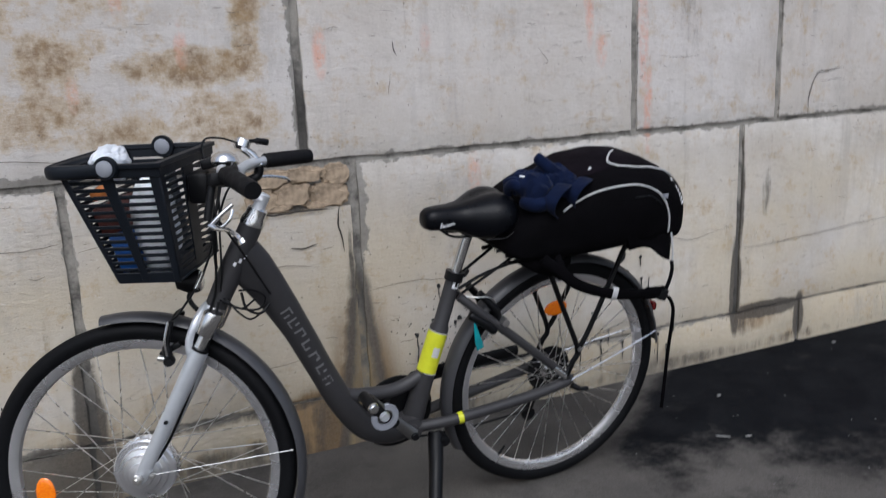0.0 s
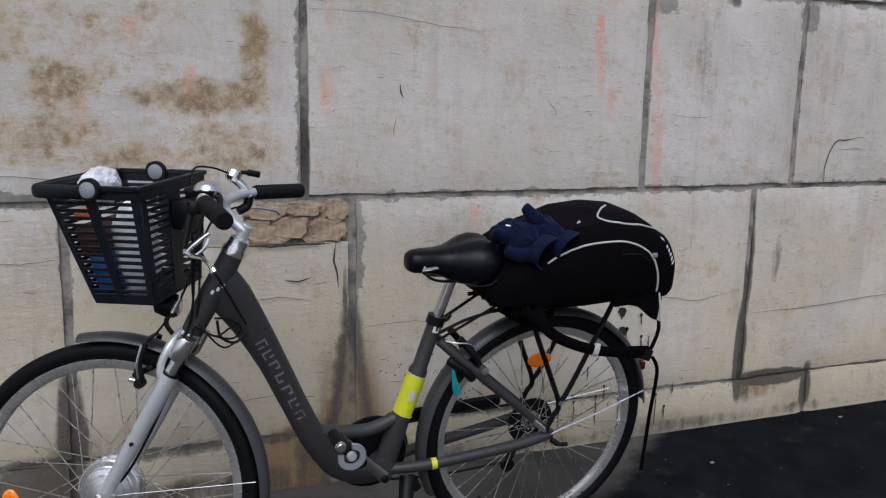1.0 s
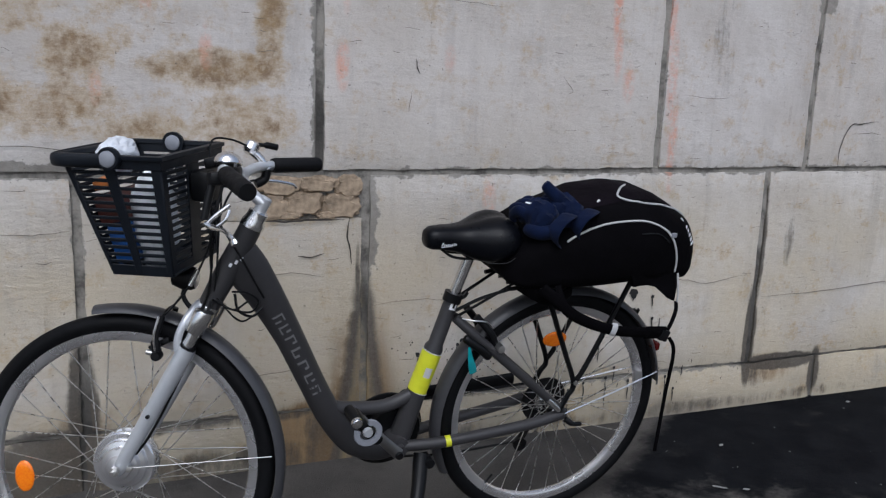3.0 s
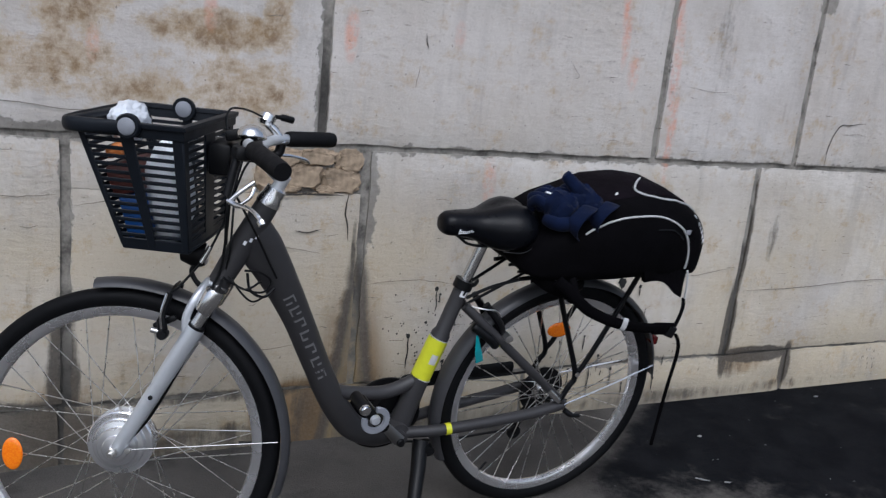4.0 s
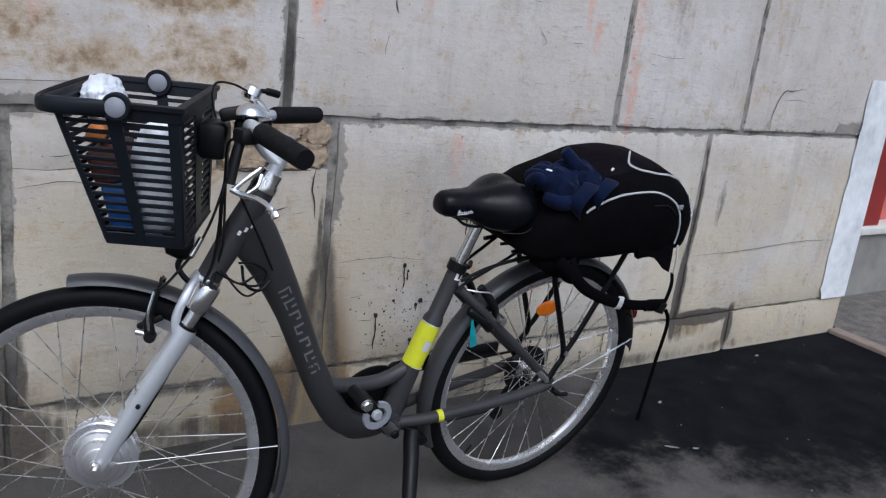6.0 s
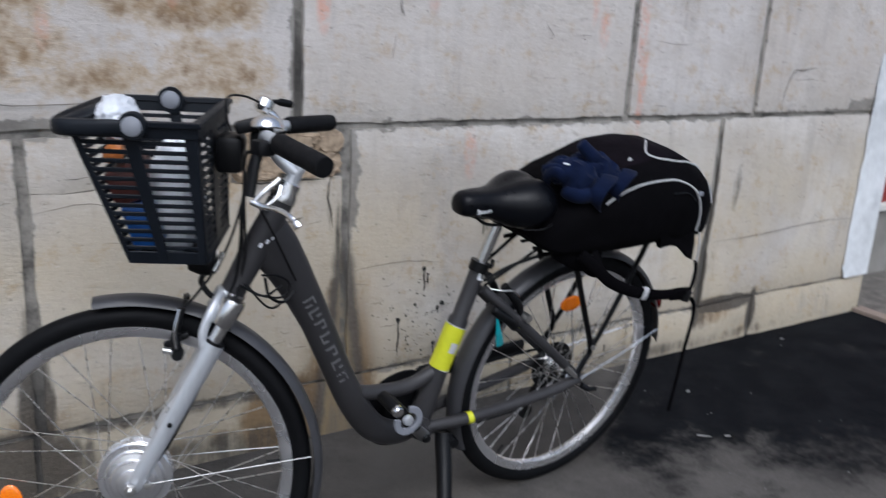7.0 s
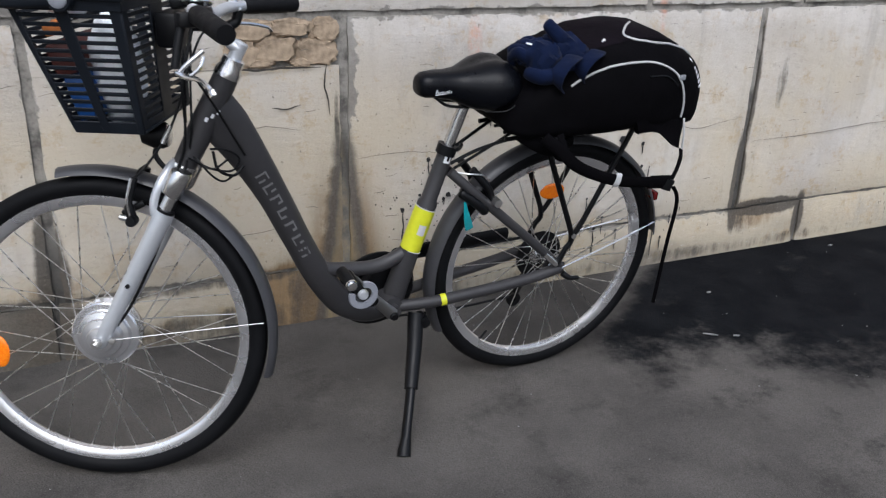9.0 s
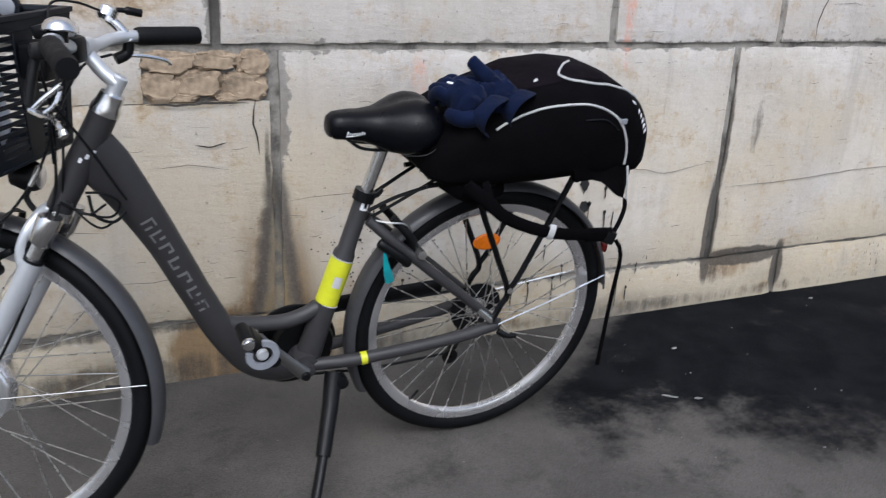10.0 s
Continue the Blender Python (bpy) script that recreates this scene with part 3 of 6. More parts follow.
# ---- the bicycle: x runs from its front axle to the rear, y to its right side, z up ----
bicycle = thing("bicycle", pose(0.0, -0.505, 0.0, 7, 0, 2), "charcoal step-through electric city bicycle leaning on its kickstand", "bicycle")
PIVOT, AXIS = Vector((0.293, 0, 0.860)), Vector((0.46, 0, 0.888)).normalized()
STEER = Matrix.Translation(PIVOT) @ Matrix.Rotation(radians(-26), 4, AXIS) @ Matrix.Translation(-PIVOT)
HUB_F, HUB_R = Vector((0.027, 0, 0.334)), Vector((1.105, 0, 0.3260))


def arc(bm_profile, seg, start, end):
    return lathe(bm_profile, seg, start, end, closed=True)


def tyre_mesh():
    prof = [(0.286, -0.011), (0.294, -0.018), (0.304, -0.021), (0.313, -0.019), (0.3195, -0.0135), (0.3235, -0.006), (0.3235, 0.006), (0.3195, 0.0135),
            (0.313, 0.019), (0.304, 0.021), (0.294, 0.018), (0.286, 0.011)]
    bm = lathe(prof, 96, closed=True)
    return bm


def rim_mesh():
    return lathe([(0.293, -0.0125), (0.294, -0.0105), (0.287, -0.009), (0.287, 0.009), (0.294, 0.0105), (0.293, 0.0125), (0.276, 0.0125), (0.268, 0.008), (0.265, 0.0),
                  (0.268, -0.008), (0.276, -0.0125)], 96, closed=True)


def spokes(parent, flange, half, count=36, cross=3):
    first = None
    for k in range(count):
        side = -1 if k % 2 else 1
        pair = k // 2
        lean = 1 if pair % 2 else -1
        a_rim = 2 * math.pi * (k + 0.5) / count
        a_hub = a_rim + lean * 2 * math.pi * cross * 2 / count * 0.9
        a = Vector((flange * math.cos(a_hub), side * half, flange * math.sin(a_hub)))
        b = Vector((0.268 * math.cos(a_rim), side * 0.002, 0.268 * math.sin(a_rim)))
        part("spoke", tube([a, b], 0.0012, 5), M_SPOKE, parent)


def wheel(name, at, label):
    w = part(name, rim_mesh(), M_RIM, bicycle, label, at=at @ Matrix.Scale(1.021, 4))
    part("tyre", tyre_mesh(), M_RUBBER, w, "black rubber tyre with low tread")
    return w


front_wheel = wheel("front_wheel", STEER @ Matrix.Translation(HUB_F) @ Matrix.Rotation(radians(7), 4, "Y"), "front wheel with silver rim and hub motor")
rear_wheel = wheel("rear_wheel", Matrix.Translation(HUB_R), "rear wheel with silver rim")
spokes(front_wheel, 0.064, 0.011, cross=2.4)
spokes(rear_wheel, 0.024, 0.030, cross=3)

# frame
down = smooth_line([(0.262, 0, 0.800), (0.292, 0, 0.762), (0.336, 0, 0.690), (0.385, 0, 0.597), (0.438, 0, 0.482), (0.488, 0, 0.382), (0.545, 0, 0.302), (0.610, 0, 0.268), (0.668, 0, 0.272)])
DOWN_R = spread([0.050, 0.047, 0.039, 0.033, 0.031, 0.032, 0.032, 0.030, 0.026], len(down))
DOWN_F = [min(0.82, 0.0255 / v) for v in DOWN_R]
part("down_tube", tube(down, DOWN_R, 24, flat=DOWN_F), M_FRAME, bicycle)
part("head_tube", tube([(0.206, 0, 0.690), (0.222, 0, 0.722), (0.250, 0, 0.776), (0.280, 0, 0.836), (0.294, 0, 0.864)], [0.0235, 0.0245, 0.027, 0.025, 0.0245], 20), M_FRAME, bicycle)
brace = smooth_line([(0.470, 0, 0.420), (0.510, 0, 0.398), (0.600, 0, 0.386), (0.650, 0, 0.392), (0.700, 0, 0.412)])
part("cross_tube", tube(brace, 0.017, 16), M_FRAME, bicycle)
part("seat_tube", tube([(0.668, 0, 0.270), (0.690, 0, 0.345), (0.711, 0, 0.418), (0.749, 0, 0.536), (0.7525, 0, 0.546), (0.788, 0, 0.668)], [0.029, 0.0265, 0.0245, 0.0238, 0.0190, 0.0185], 24), M_FRAME, bicycle)
part("decal_band", tube([(0.7125, 0, 0.421), (0.7450, 0, 0.524)], 0.0252, 28), M_YELLOW, bicycle, "bright yellow-green band round the seat tube")
part("seat_post", tube([(0.786, 0, 0.660), (0.832, 0, 0.800)], 0.0135, 16), M_CHROME, bicycle, "bare aluminium seat post")
for y in (-1, 1):
    part("chain_stay", tube(smooth_line([(0.680, y * 0.026, 0.280), (0.790, y * 0.044, 0.288), (1.000, y * 0.060, 0.312), (1.108, y * 0.064, 0.333)]), 0.0145, 12), M_FRAME, bicycle)
    part("seat_stay", tube(smooth_line([(0.790, y * 0.022, 0.618), (0.850, y * 0.048, 0.565), (1.000, y * 0.060, 0.436), (1.110, y * 0.064, 0.340)]), 0.0115, 12), M_FRAME, bicycle)

# fork
for y in (-1, 1):
    leg = part("fork_leg", tube([(0.176, y * 0.053, 0.606), (0.150, y * 0.053, 0.556), (0.075, y * 0.055, 0.415), (0.046, y * 0.056, 0.362), (0.031, y * 0.056, 0.332), (0.026, y * 0.056, 0.322)], [0.0190, 0.0185, 0.0160, 0.0150, 0.0140, 0.009], 18, flat=[1.0, 1.0, 0.9, 0.7, 0.5, 0.5]), M_SILVER, bicycle, "silver suspension fork leg", at=STEER)
    part("seal_ring", tube([(0.1755, y * 0.053, 0.605), (0.1785, y * 0.053, 0.611)], 0.0178, 20), M_BLACK, leg)
    part("dropout_bolt", lathe([(0.0, -0.006), (0.006, -0.005), (0.007, 0.005), (0.0, 0.006)], 12), M_STEEL, leg, at=pose(0.056, y * 0.062, 0.338))
    part("leg_bolt", lathe([(0.0, -0.004), (0.0045, -0.003), (0.0045, 0.004), (0.0, 0.004)], 12), M_BLACK, leg, at=pose(0.098, y * 0.071, 0.458))
    part("stanchion", tube([(0.206, y * 0.052, 0.668), (0.172, y * 0.053, 0.602)], 0.0135, 16), M_CHROME, bicycle, at=STEER)
    cup = part("crown_cup", tube([(0.188, y * 0.052, 0.640), (0.190, y * 0.052, 0.643), (0.211, y * 0.052, 0.684), (0.212, y * 0.052, 0.687), (0.212, y * 0.052, 0.687), (0.209, y * 0.052, 0.681)], [0.0190, 0.0205, 0.0212, 0.0200, 0.0150, 0.0140], 22), M_CHROME, bicycle, "polished crown cup", at=STEER)
    part("cap", tube([(0.2075, y * 0.052, 0.678), (0.2095, y * 0.052, 0.682)], 0.0146, 18), M_BLACK, cup)
part("fork_arch", tube(smooth_line([(0.158, -0.056, 0.588), (0.156, -0.056, 0.625), (0.170, -0.050, 0.664), (0.184, -0.028, 0.690), (0.188, 0, 0.696), (0.184, 0.028, 0.690), (0.170, 0.050, 0.664), (0.156, 0.056, 0.625), (0.158, 0.056, 0.588)]), 0.0085, 12, flat=0.8), M_SILVER, bicycle, "silver arch between the fork legs", at=STEER)


def guard(start, end, mid_r=0.356, half=0.028):
    prof = [(mid_r - 0.014, -half), (mid_r - 0.006, -half * 0.88), (mid_r + 0.001, -half * 0.5), (mid_r + 0.003, 0), (mid_r + 0.001, half * 0.5), (mid_r - 0.006, half * 0.88), (mid_r - 0.014, half),
            (mid_r - 0.013, half * 0.9), (mid_r - 0.003, half * 0.45), (mid_r - 0.001, 0), (mid_r - 0.003, -half * 0.45), (mid_r - 0.013, -half * 0.9)]
    return lathe(prof, 60, start, end, closed=True)


part("front_mudguard", guard(-16, 101, 0.350), M_GUARD, bicycle, "grey plastic front mudguard", at=STEER @ Matrix.Translation(HUB_F))
part("rear_mudguard", guard(6, 206, 0.345), M_GUARD, bicycle, "grey plastic rear mudguard", at=Matrix.Translation(HUB_R))

# wheel fittings
hub_motor = part("hub_motor", lathe([(0.0, -0.060), (0.011, -0.060), (0.012, -0.054), (0.024, -0.052), (0.027, -0.048), (0.027, -0.042), (0.038, -0.040), (0.041, -0.036), (0.041, -0.029), (0.050, -0.027), (0.053, -0.023),
                                     (0.053, -0.017), (0.064, -0.016), (0.067, -0.013), (0.067, -0.008), (0.059, -0.006), (0.059, 0.012), (0.067, 0.014), (0.067, 0.022), (0.046, 0.032), (0.012, 0.050), (0.0, 0.050)], 56),
                 M_RIM, front_wheel, "stepped silver hub motor drum")
part("axle_nut", lathe([(0.0, -0.084), (0.005, -0.084), (0.005, -0.074), (0.0105, -0.074), (0.0105, -0.064), (0.0, -0.064)], 6), M_STEEL, front_wheel)
part("rear_hub", lathe([(0.0, -0.060), (0.008, -0.060), (0.010, -0.048), (0.014, -0.038), (0.027, -0.033), (0.027, -0.029), (0.016, -0.026), (0.016, 0.026), (0.027, 0.029), (0.027, 0.033), (0.012, 0.040), (0.008, 0.062), (0.0, 0.062)], 32), M_CHROME, rear_wheel)
for k, (r, y) in enumerate(((0.056, 0.034), (0.050, 0.038), (0.044, 0.042), (0.038, 0.046), (0.032, 0.050))):
    part("sprocket", lathe([(0.016, y - 0.0012), (r, y - 0.0012), (r, y + 0.0012), (0.016, y + 0.0012)], 36, closed=True), M_BLACK, rear_wheel)


def reflector(parent, at):
    bm = bmesh.new()
    bmesh.ops.create_uvsphere(bm, u_segments=24, v_segments=10, radius=1.0, matrix=Matrix.Diagonal((0.021, 0.006, 0.035, 1)))
    for v in bm.verts:
        v.co.y = max(-0.0045, min(0.0045, v.co.y))
    ob = part("reflector", bm, M_ORANGE, parent, "orange oval spoke reflector", at=at)
    return ob


reflector(front_wheel, pose(-0.208, -0.012, -0.066, 0, -10, 0))
reflector(rear_wheel, pose(-0.018, -0.014, 0.200, 0, 90, 0))
for w, ang in ((rear_wheel, 232), (front_wheel, 10)):
    a = radians(ang)
    part("valve", rod((0.268 * math.cos(a), 0, 0.268 * math.sin(a)), (0.238 * math.cos(a), 0, 0.238 * math.sin(a)), 0.0032), M_BLACK, w)

# mudguard stays
part("mudguard_stay", tube(smooth_line([(0.022, -0.060, 0.335), (0.20, -0.045, 0.352), (0.355, -0.030, 0.366)]), 0.0014, 6), M_CRANK, bicycle, at=STEER)
part("mudguard_stay", tube(smooth_line([(1.110, -0.072, 0.338), (1.28, -0.050, 0.371), (1.430, -0.026, 0.402)]), 0.0023, 6), M_RIM, bicycle)
part("mudguard_stay", tube(smooth_line([(0.022, 0.060, 0.335), (0.20, 0.045, 0.352), (0.355, 0.030, 0.366)]), 0.0014, 6), M_CRANK, bicycle, at=STEER)
part("mudguard_stay", tube(smooth_line([(1.110, 0.072, 0.338), (1.28, 0.050, 0.371), (1.430, 0.026, 0.402)]), 0.0023, 6), M_RIM, bicycle)


# prints and bands on the tubes
def patch_on(line, radii, flat, s0, s1, a0, a1, lift=0.0006, n=4, m=6, round_corners=False):
    """A thin film on a tube between two stretches of its line, s from 0 to 1, and two angles round it."""
    pts = [Vector(p) for p in line]
    bm = bmesh.new()
    rows = []
    for i in range(n + 1):
        f = (s0 + (s1 - s0) * i / n) * (len(pts) - 1)
        k = min(int(f), len(pts) - 2)
        w = f - k
        p, d = pts[k].lerp(pts[k + 1], w), (pts[k + 1] - pts[k]).normalized()
        r = radii[k] * (1 - w) + radii[k + 1] * w + lift
        u = Vector((0, 1, 0))
        u = (u - d * u.dot(d)).normalized()
        v = d.cross(u)
        rows.append([bm.verts.new(p + r * (flat * math.cos(a) * u + math.sin(a) * v)) for a in (a0 + (a1 - a0) * j / m for j in range(m + 1))])
    for i in range(n):
        for j in range(m):
            bm.faces.new((rows[i][j], rows[i][j + 1], rows[i + 1][j + 1], rows[i + 1][j]))
    return bm


for k in range(7):
    s0 = 0.285 + k * 0.0368
    for a, b, c, d in ((0.0, 0.006, -0.32, 0.36), (0.006, 0.024, 0.26, 0.36) if k % 2 else (0.006, 0.024, -0.32, -0.22), (0.018, 0.024, -0.32, 0.02) if k % 3 else (0.018, 0.024, -0.05, 0.36)):
        part("letter_bar", patch_on(down, DOWN_R, 0.80, s0 + a, s0 + b, math.pi + c, math.pi + d), M_LETTER, bicycle, "pale grey printed bar on the down tube" if k + a == 0 else "")
seat_line = [(0.690, 0, 0.345), (0.7525, 0, 0.546), (0.788, 0, 0.668)]
part("sticker", patch_on(seat_line, [0.022, 0.0190, 0.0185], 1.0, 0.88, 0.975, math.pi - 0.45, math.pi + 0.45), M_WHITE, bicycle, "small white sticker with a black bar")
part("sticker_bar", patch_on(seat_line, [0.022, 0.0190, 0.0185], 1.0, 0.90, 0.96, math.pi - 0.1, math.pi + 0.2, 0.001), M_BLACK, bicycle)
part("band_mark", patch_on([(0.7135, 0, 0.420), (0.7455, 0, 0.524)], [0.0252, 0.0252], 1.0, 0.42, 0.66, math.pi - 0.5, math.pi + 0.2, 0.0008), M_PIPING, bicycle)
for k in range(3):
    part("head_mark", patch_on([(0.206, 0, 0.690), (0.250, 0, 0.776), (0.294, 0, 0.864)], [0.0235, 0.027, 0.0245], 1.0, 0.53 + 0.055 * k, 0.575 + 0.055 * k, math.pi - 0.42 + 0.30 * k, math.pi - 0.20 + 0.30 * k), M_WHITE, bicycle)
part("stay_ring", tube([(0.783, -0.0432, 0.2873), (0.797, -0.0447, 0.2889)], 0.0152, 16), M_YELLOW, bicycle, "yellow ring round the chain stay")
part("stay_ring", tube([(0.889, -0.0512, 0.5318), (0.898, -0.0518, 0.5240)], 0.0122, 16), M_YELLOW, bicycle)
for z in (0.4195, 0.5245):
    f = (z - 0.420) / 0.104
    part("band_edge", tube([(0.7135 + 0.032 * (f - 0.012), 0, z - 0.001), (0.7135 + 0.032 * (f + 0.012), 0, z + 0.001)], 0.0256, 28), M_PIPING, bicycle)

# seat post clamp and saddle
clamp = part("seat_clamp", tube([(0.7835, 0, 0.655), (0.790, 0, 0.677)], 0.0235, 20), M_BLACK, bicycle, "black seat clamp with quick-release lever")
part("lever", tube(smooth_line([(0.800, -0.022, 0.672), (0.812, -0.012, 0.670), (0.826, 0.004, 0.671)]), 0.0055, 8), M_BLACK, clamp)


def saddle_mesh():
    rows = [(0.698, 0.012, 0.810, 0.830), (0.702, 0.024, 0.801, 0.841), (0.713, 0.032, 0.796, 0.848), (0.740, 0.036, 0.794, 0.851), (0.770, 0.040, 0.789, 0.851), (0.798, 0.050, 0.779, 0.854),
            (0.824, 0.070, 0.768, 0.863), (0.850, 0.086, 0.764, 0.873), (0.876, 0.093, 0.768, 0.878), (0.900, 0.091, 0.779, 0.875), (0.917, 0.080, 0.794, 0.867), (0.928, 0.060, 0.811, 0.855), (0.932, 0.028, 0.826, 0.845)]
    bm = bmesh.new()
    rings = []
    for x, hw, zb, zt in rows:
        ring = []
        for k in range(28):
            a = 2 * math.pi * k / 28
            c, s = math.cos(a), math.sin(a)
            y = hw * math.copysign(abs(c) ** 0.75, c)
            z = zb + (zt - zb) * 0.42 + (zt - zb) * (0.58 if s > 0 else 0.42) * math.copysign(abs(s) ** 0.85, s)
            dip = 0.008 * math.exp(-((y / 0.018) ** 2)) * min(1, max(0, (x - 0.80) / 0.08))
            if s > 0:
                z -= dip
            ring.append(bm.verts.new((x, y, z)))
        rings.append(ring)
    for a, b in zip(rings, rings[1:]):
        for k in range(28):
            bm.faces.new((a[k], a[(k + 1) % 28], b[(k + 1) % 28], b[k]))
    bm.faces.new(rings[0]), bm.faces.new(rings[-1])
    bmesh.ops.subdivide_edges(bm, edges=bm.edges[:], cuts=1, smooth=0.6, use_grid_fill=True)
    return bm


saddle = part("saddle", saddle_mesh(), M_LEATHER, bicycle, "black padded vinyl saddle")
for y in (-0.022, 0.022):
    part("rail", tube(smooth_line([(0.735, y, 0.800), (0.775, y, 0.776), (0.86, y, 0.772), (0.93, y, 0.792)]), 0.0035, 8), M_BLACK, saddle)
part("cradle", box((0.05, 0.06, 0.03), (0.828, 0, 0.785), 0.008), M_BLACK, saddle)
for k, h in enumerate((0.0085, 0.0045, 0.004, 0.005, 0.004, 0.0055, 0.007, 0.005)):
    part("print_bar", box((0.0021, 0.002, h), (0, 0, h / 2), 0.0004), M_WHITE, saddle, "small white print on the saddle's nose" if k == 0 else "", at=pose(0.731 + 0.0048 * k, -0.0362 - 0.0004 * k, 0.8115, 8, 14, 3))
part("print_bar", box((0.040, 0.002, 0.0014), (0, 0, 0), 0.0004), M_WHITE, saddle, at=pose(0.748, -0.0372, 0.810, 8, -2, 3))
part("seam_line", tube(smooth_line([(0.835, -0.072, 0.776), (0.876, -0.093, 0.782), (0.908, -0.088, 0.800), (0.922, -0.074, 0.816)]), 0.0012, 6), M_BLACK, saddle)

# crank, pedal, chain
crank = part("crank", tube([(0.648, -0.066, 0.287), (0.615, -0.068, 0.322), (0.575, -0.071, 0.366), (0.543, -0.074, 0.404)], [0.0155, 0.0130, 0.0115, 0.0125], 14, flat=0.55), M_CRANK, bicycle, "dull grey alloy crank arm")
part("crank_bolt", lathe([(0.0, -0.004), (0.0085, -0.004), (0.0105, -0.001), (0.0105, 0.003), (0.0, 0.003)], 16), M_BLACK, crank, at=pose(0.648, -0.0765, 0.287))
part("bottom_bracket", lathe([(0.0, -0.058), (0.014, -0.058), (0.014, -0.038), (0.027, -0.036), (0.027, 0.036), (0.014, 0.04), (0.0, 0.06)], 28), M_FRAME, bicycle, at=pose(0.660, 0, 0.284))
pedal = part("pedal", box((0.062, 0.062, 0.024), (0, 0, 0), 0.006), M_BLACK, bicycle, "black pedal with a grey end ring", at=pose(0.535, -0.118, 0.414, 0, 55, 0))
part("end_ring", lathe([(0.020, -0.004), (0.0325, -0.004), (0.034, 0.0), (0.0325, 0.004), (0.020, 0.004)], 30, 165, 452, closed=True), M_BUTTON, pedal, "grey C-shaped end ring", at=pose(0, -0.036, 0, 0, -55, 0))
part("end_cap", lathe([(0.0, -0.006), (0.010, -0.005), (0.012, 0.0), (0.012, 0.004), (0.0, 0.004)], 20), M_SILVER, pedal, at=pose(0, -0.036, 0))
part("spindle", lathe([(0.0, -0.03), (0.011, -0.03), (0.011, 0.045), (0.0, 0.045)], 14), M_STEEL, pedal)
ROLL = pose(-0.026, 0, 0.026)
roll = part("tread_roll", lathe([(0.0, -0.030), (0.012, -0.030), (0.0135, -0.027), (0.0135, 0.03), (0.0, 0.032)], 18), M_BLACK, pedal, at=pose(0, 0, 0, 0, -55, 0) @ ROLL)
part("roll_cap", lathe([(0.0, -0.040), (0.010, -0.039), (0.013, -0.035), (0.013, -0.029), (0.0, -0.029)], 18), M_CHROME, pedal, "silver end cap", at=pose(0, 0, 0, 0, -55, 0) @ ROLL)
part("tread_roll", lathe([(0.0, -0.030), (0.013, -0.030), (0.014, 0.03), (0.0, 0.032)], 18), M_BLACK, pedal, at=pose(0, 0, 0, 0, -55, 0) @ pose(0.026, 0, -0.026))
part("motor_cover", lathe([(0.0, 0.018), (0.050, 0.018), (0.066, 0.022), (0.070, 0.030), (0.070, 0.046), (0.0, 0.046)], 40), M_BLACK, bicycle, "black cover behind the chain ring", at=pose(0.672, 0, 0.300))
part("chain_ring", lathe([(0.02, 0.050), (0.078, 0.050), (0.078, 0.053), (0.02, 0.053)], 48, closed=True), M_BLACK, bicycle, at=pose(0.660, 0, 0.284))
part("chain_guard", lathe([(0.03, 0.056), (0.098, 0.056), (0.102, 0.058), (0.102, 0.062), (0.098, 0.064), (0.03, 0.064)], 48, closed=True), M_BLACK, bicycle, "black plastic chain guard disc", at=pose(0.655, 0, 0.286))
part("guard_arm", tube(smooth_line([(0.700, 0.060, 0.372), (0.84, 0.060, 0.378), (1.012, 0.060, 0.384)]), [0.020] * 13, 12, flat=0.3, round_ends=True), M_BLACK, bicycle)
part("chain", tube([(0.665, 0.047, 0.362), (1.10, 0.043, 0.378)], 0.0035, 6, flat=0.9), M_BLACK, bicycle)
part("chain", tube([(0.660, 0.047, 0.206), (0.85, 0.047, 0.188), (1.055, 0.046, 0.196), (1.09, 0.043, 0.245)], 0.0035, 6, flat=0.9), M_BLACK, bicycle)
derailleur = part("derailleur", box((0.022, 0.012, 0.085), (0, 0, 0), 0.005), M_BLACK, bicycle, "black rear derailleur", at=pose(1.072, 0.055, 0.215, 0, 25, 0))
for z in (-0.034, 0.034):
    part("jockey_wheel", lathe([(0.005, -0.004), (0.020, -0.004), (0.020, 0.004), (0.005, 0.004)], 20, closed=True), M_BLACK, derailleur, at=pose(0, -0.008, z))
part("spoke_guard", lathe([(0.030, 0.028), (0.066, 0.028), (0.066, 0.030), (0.030, 0.030)], 40, closed=True), M_BLACK, rear_wheel)
qr = part("axle_lever", tube(smooth_line([(1.106, -0.085, 0.329), (1.125, -0.094, 0.318), (1.150, -0.094, 0.314)]), [0.008] * 6 + [0.006] * 7, 10), M_BLACK, bicycle, "black quick-release lever")
part("dropout", box((0.036, 0.010, 0.030), (1.104, -0.066, 0.336), 0.006), M_FRAME, bicycle)
part("dropout", box((0.036, 0.010, 0.030), (1.104, 0.066, 0.336), 0.006), M_FRAME, bicycle)
part("bolt_sleeve", tube([(1.055, -0.066, 0.385), (1.092, -0.072, 0.352)], 0.009, 12), M_CHROME, bicycle, "bright sleeve on the seat stay")

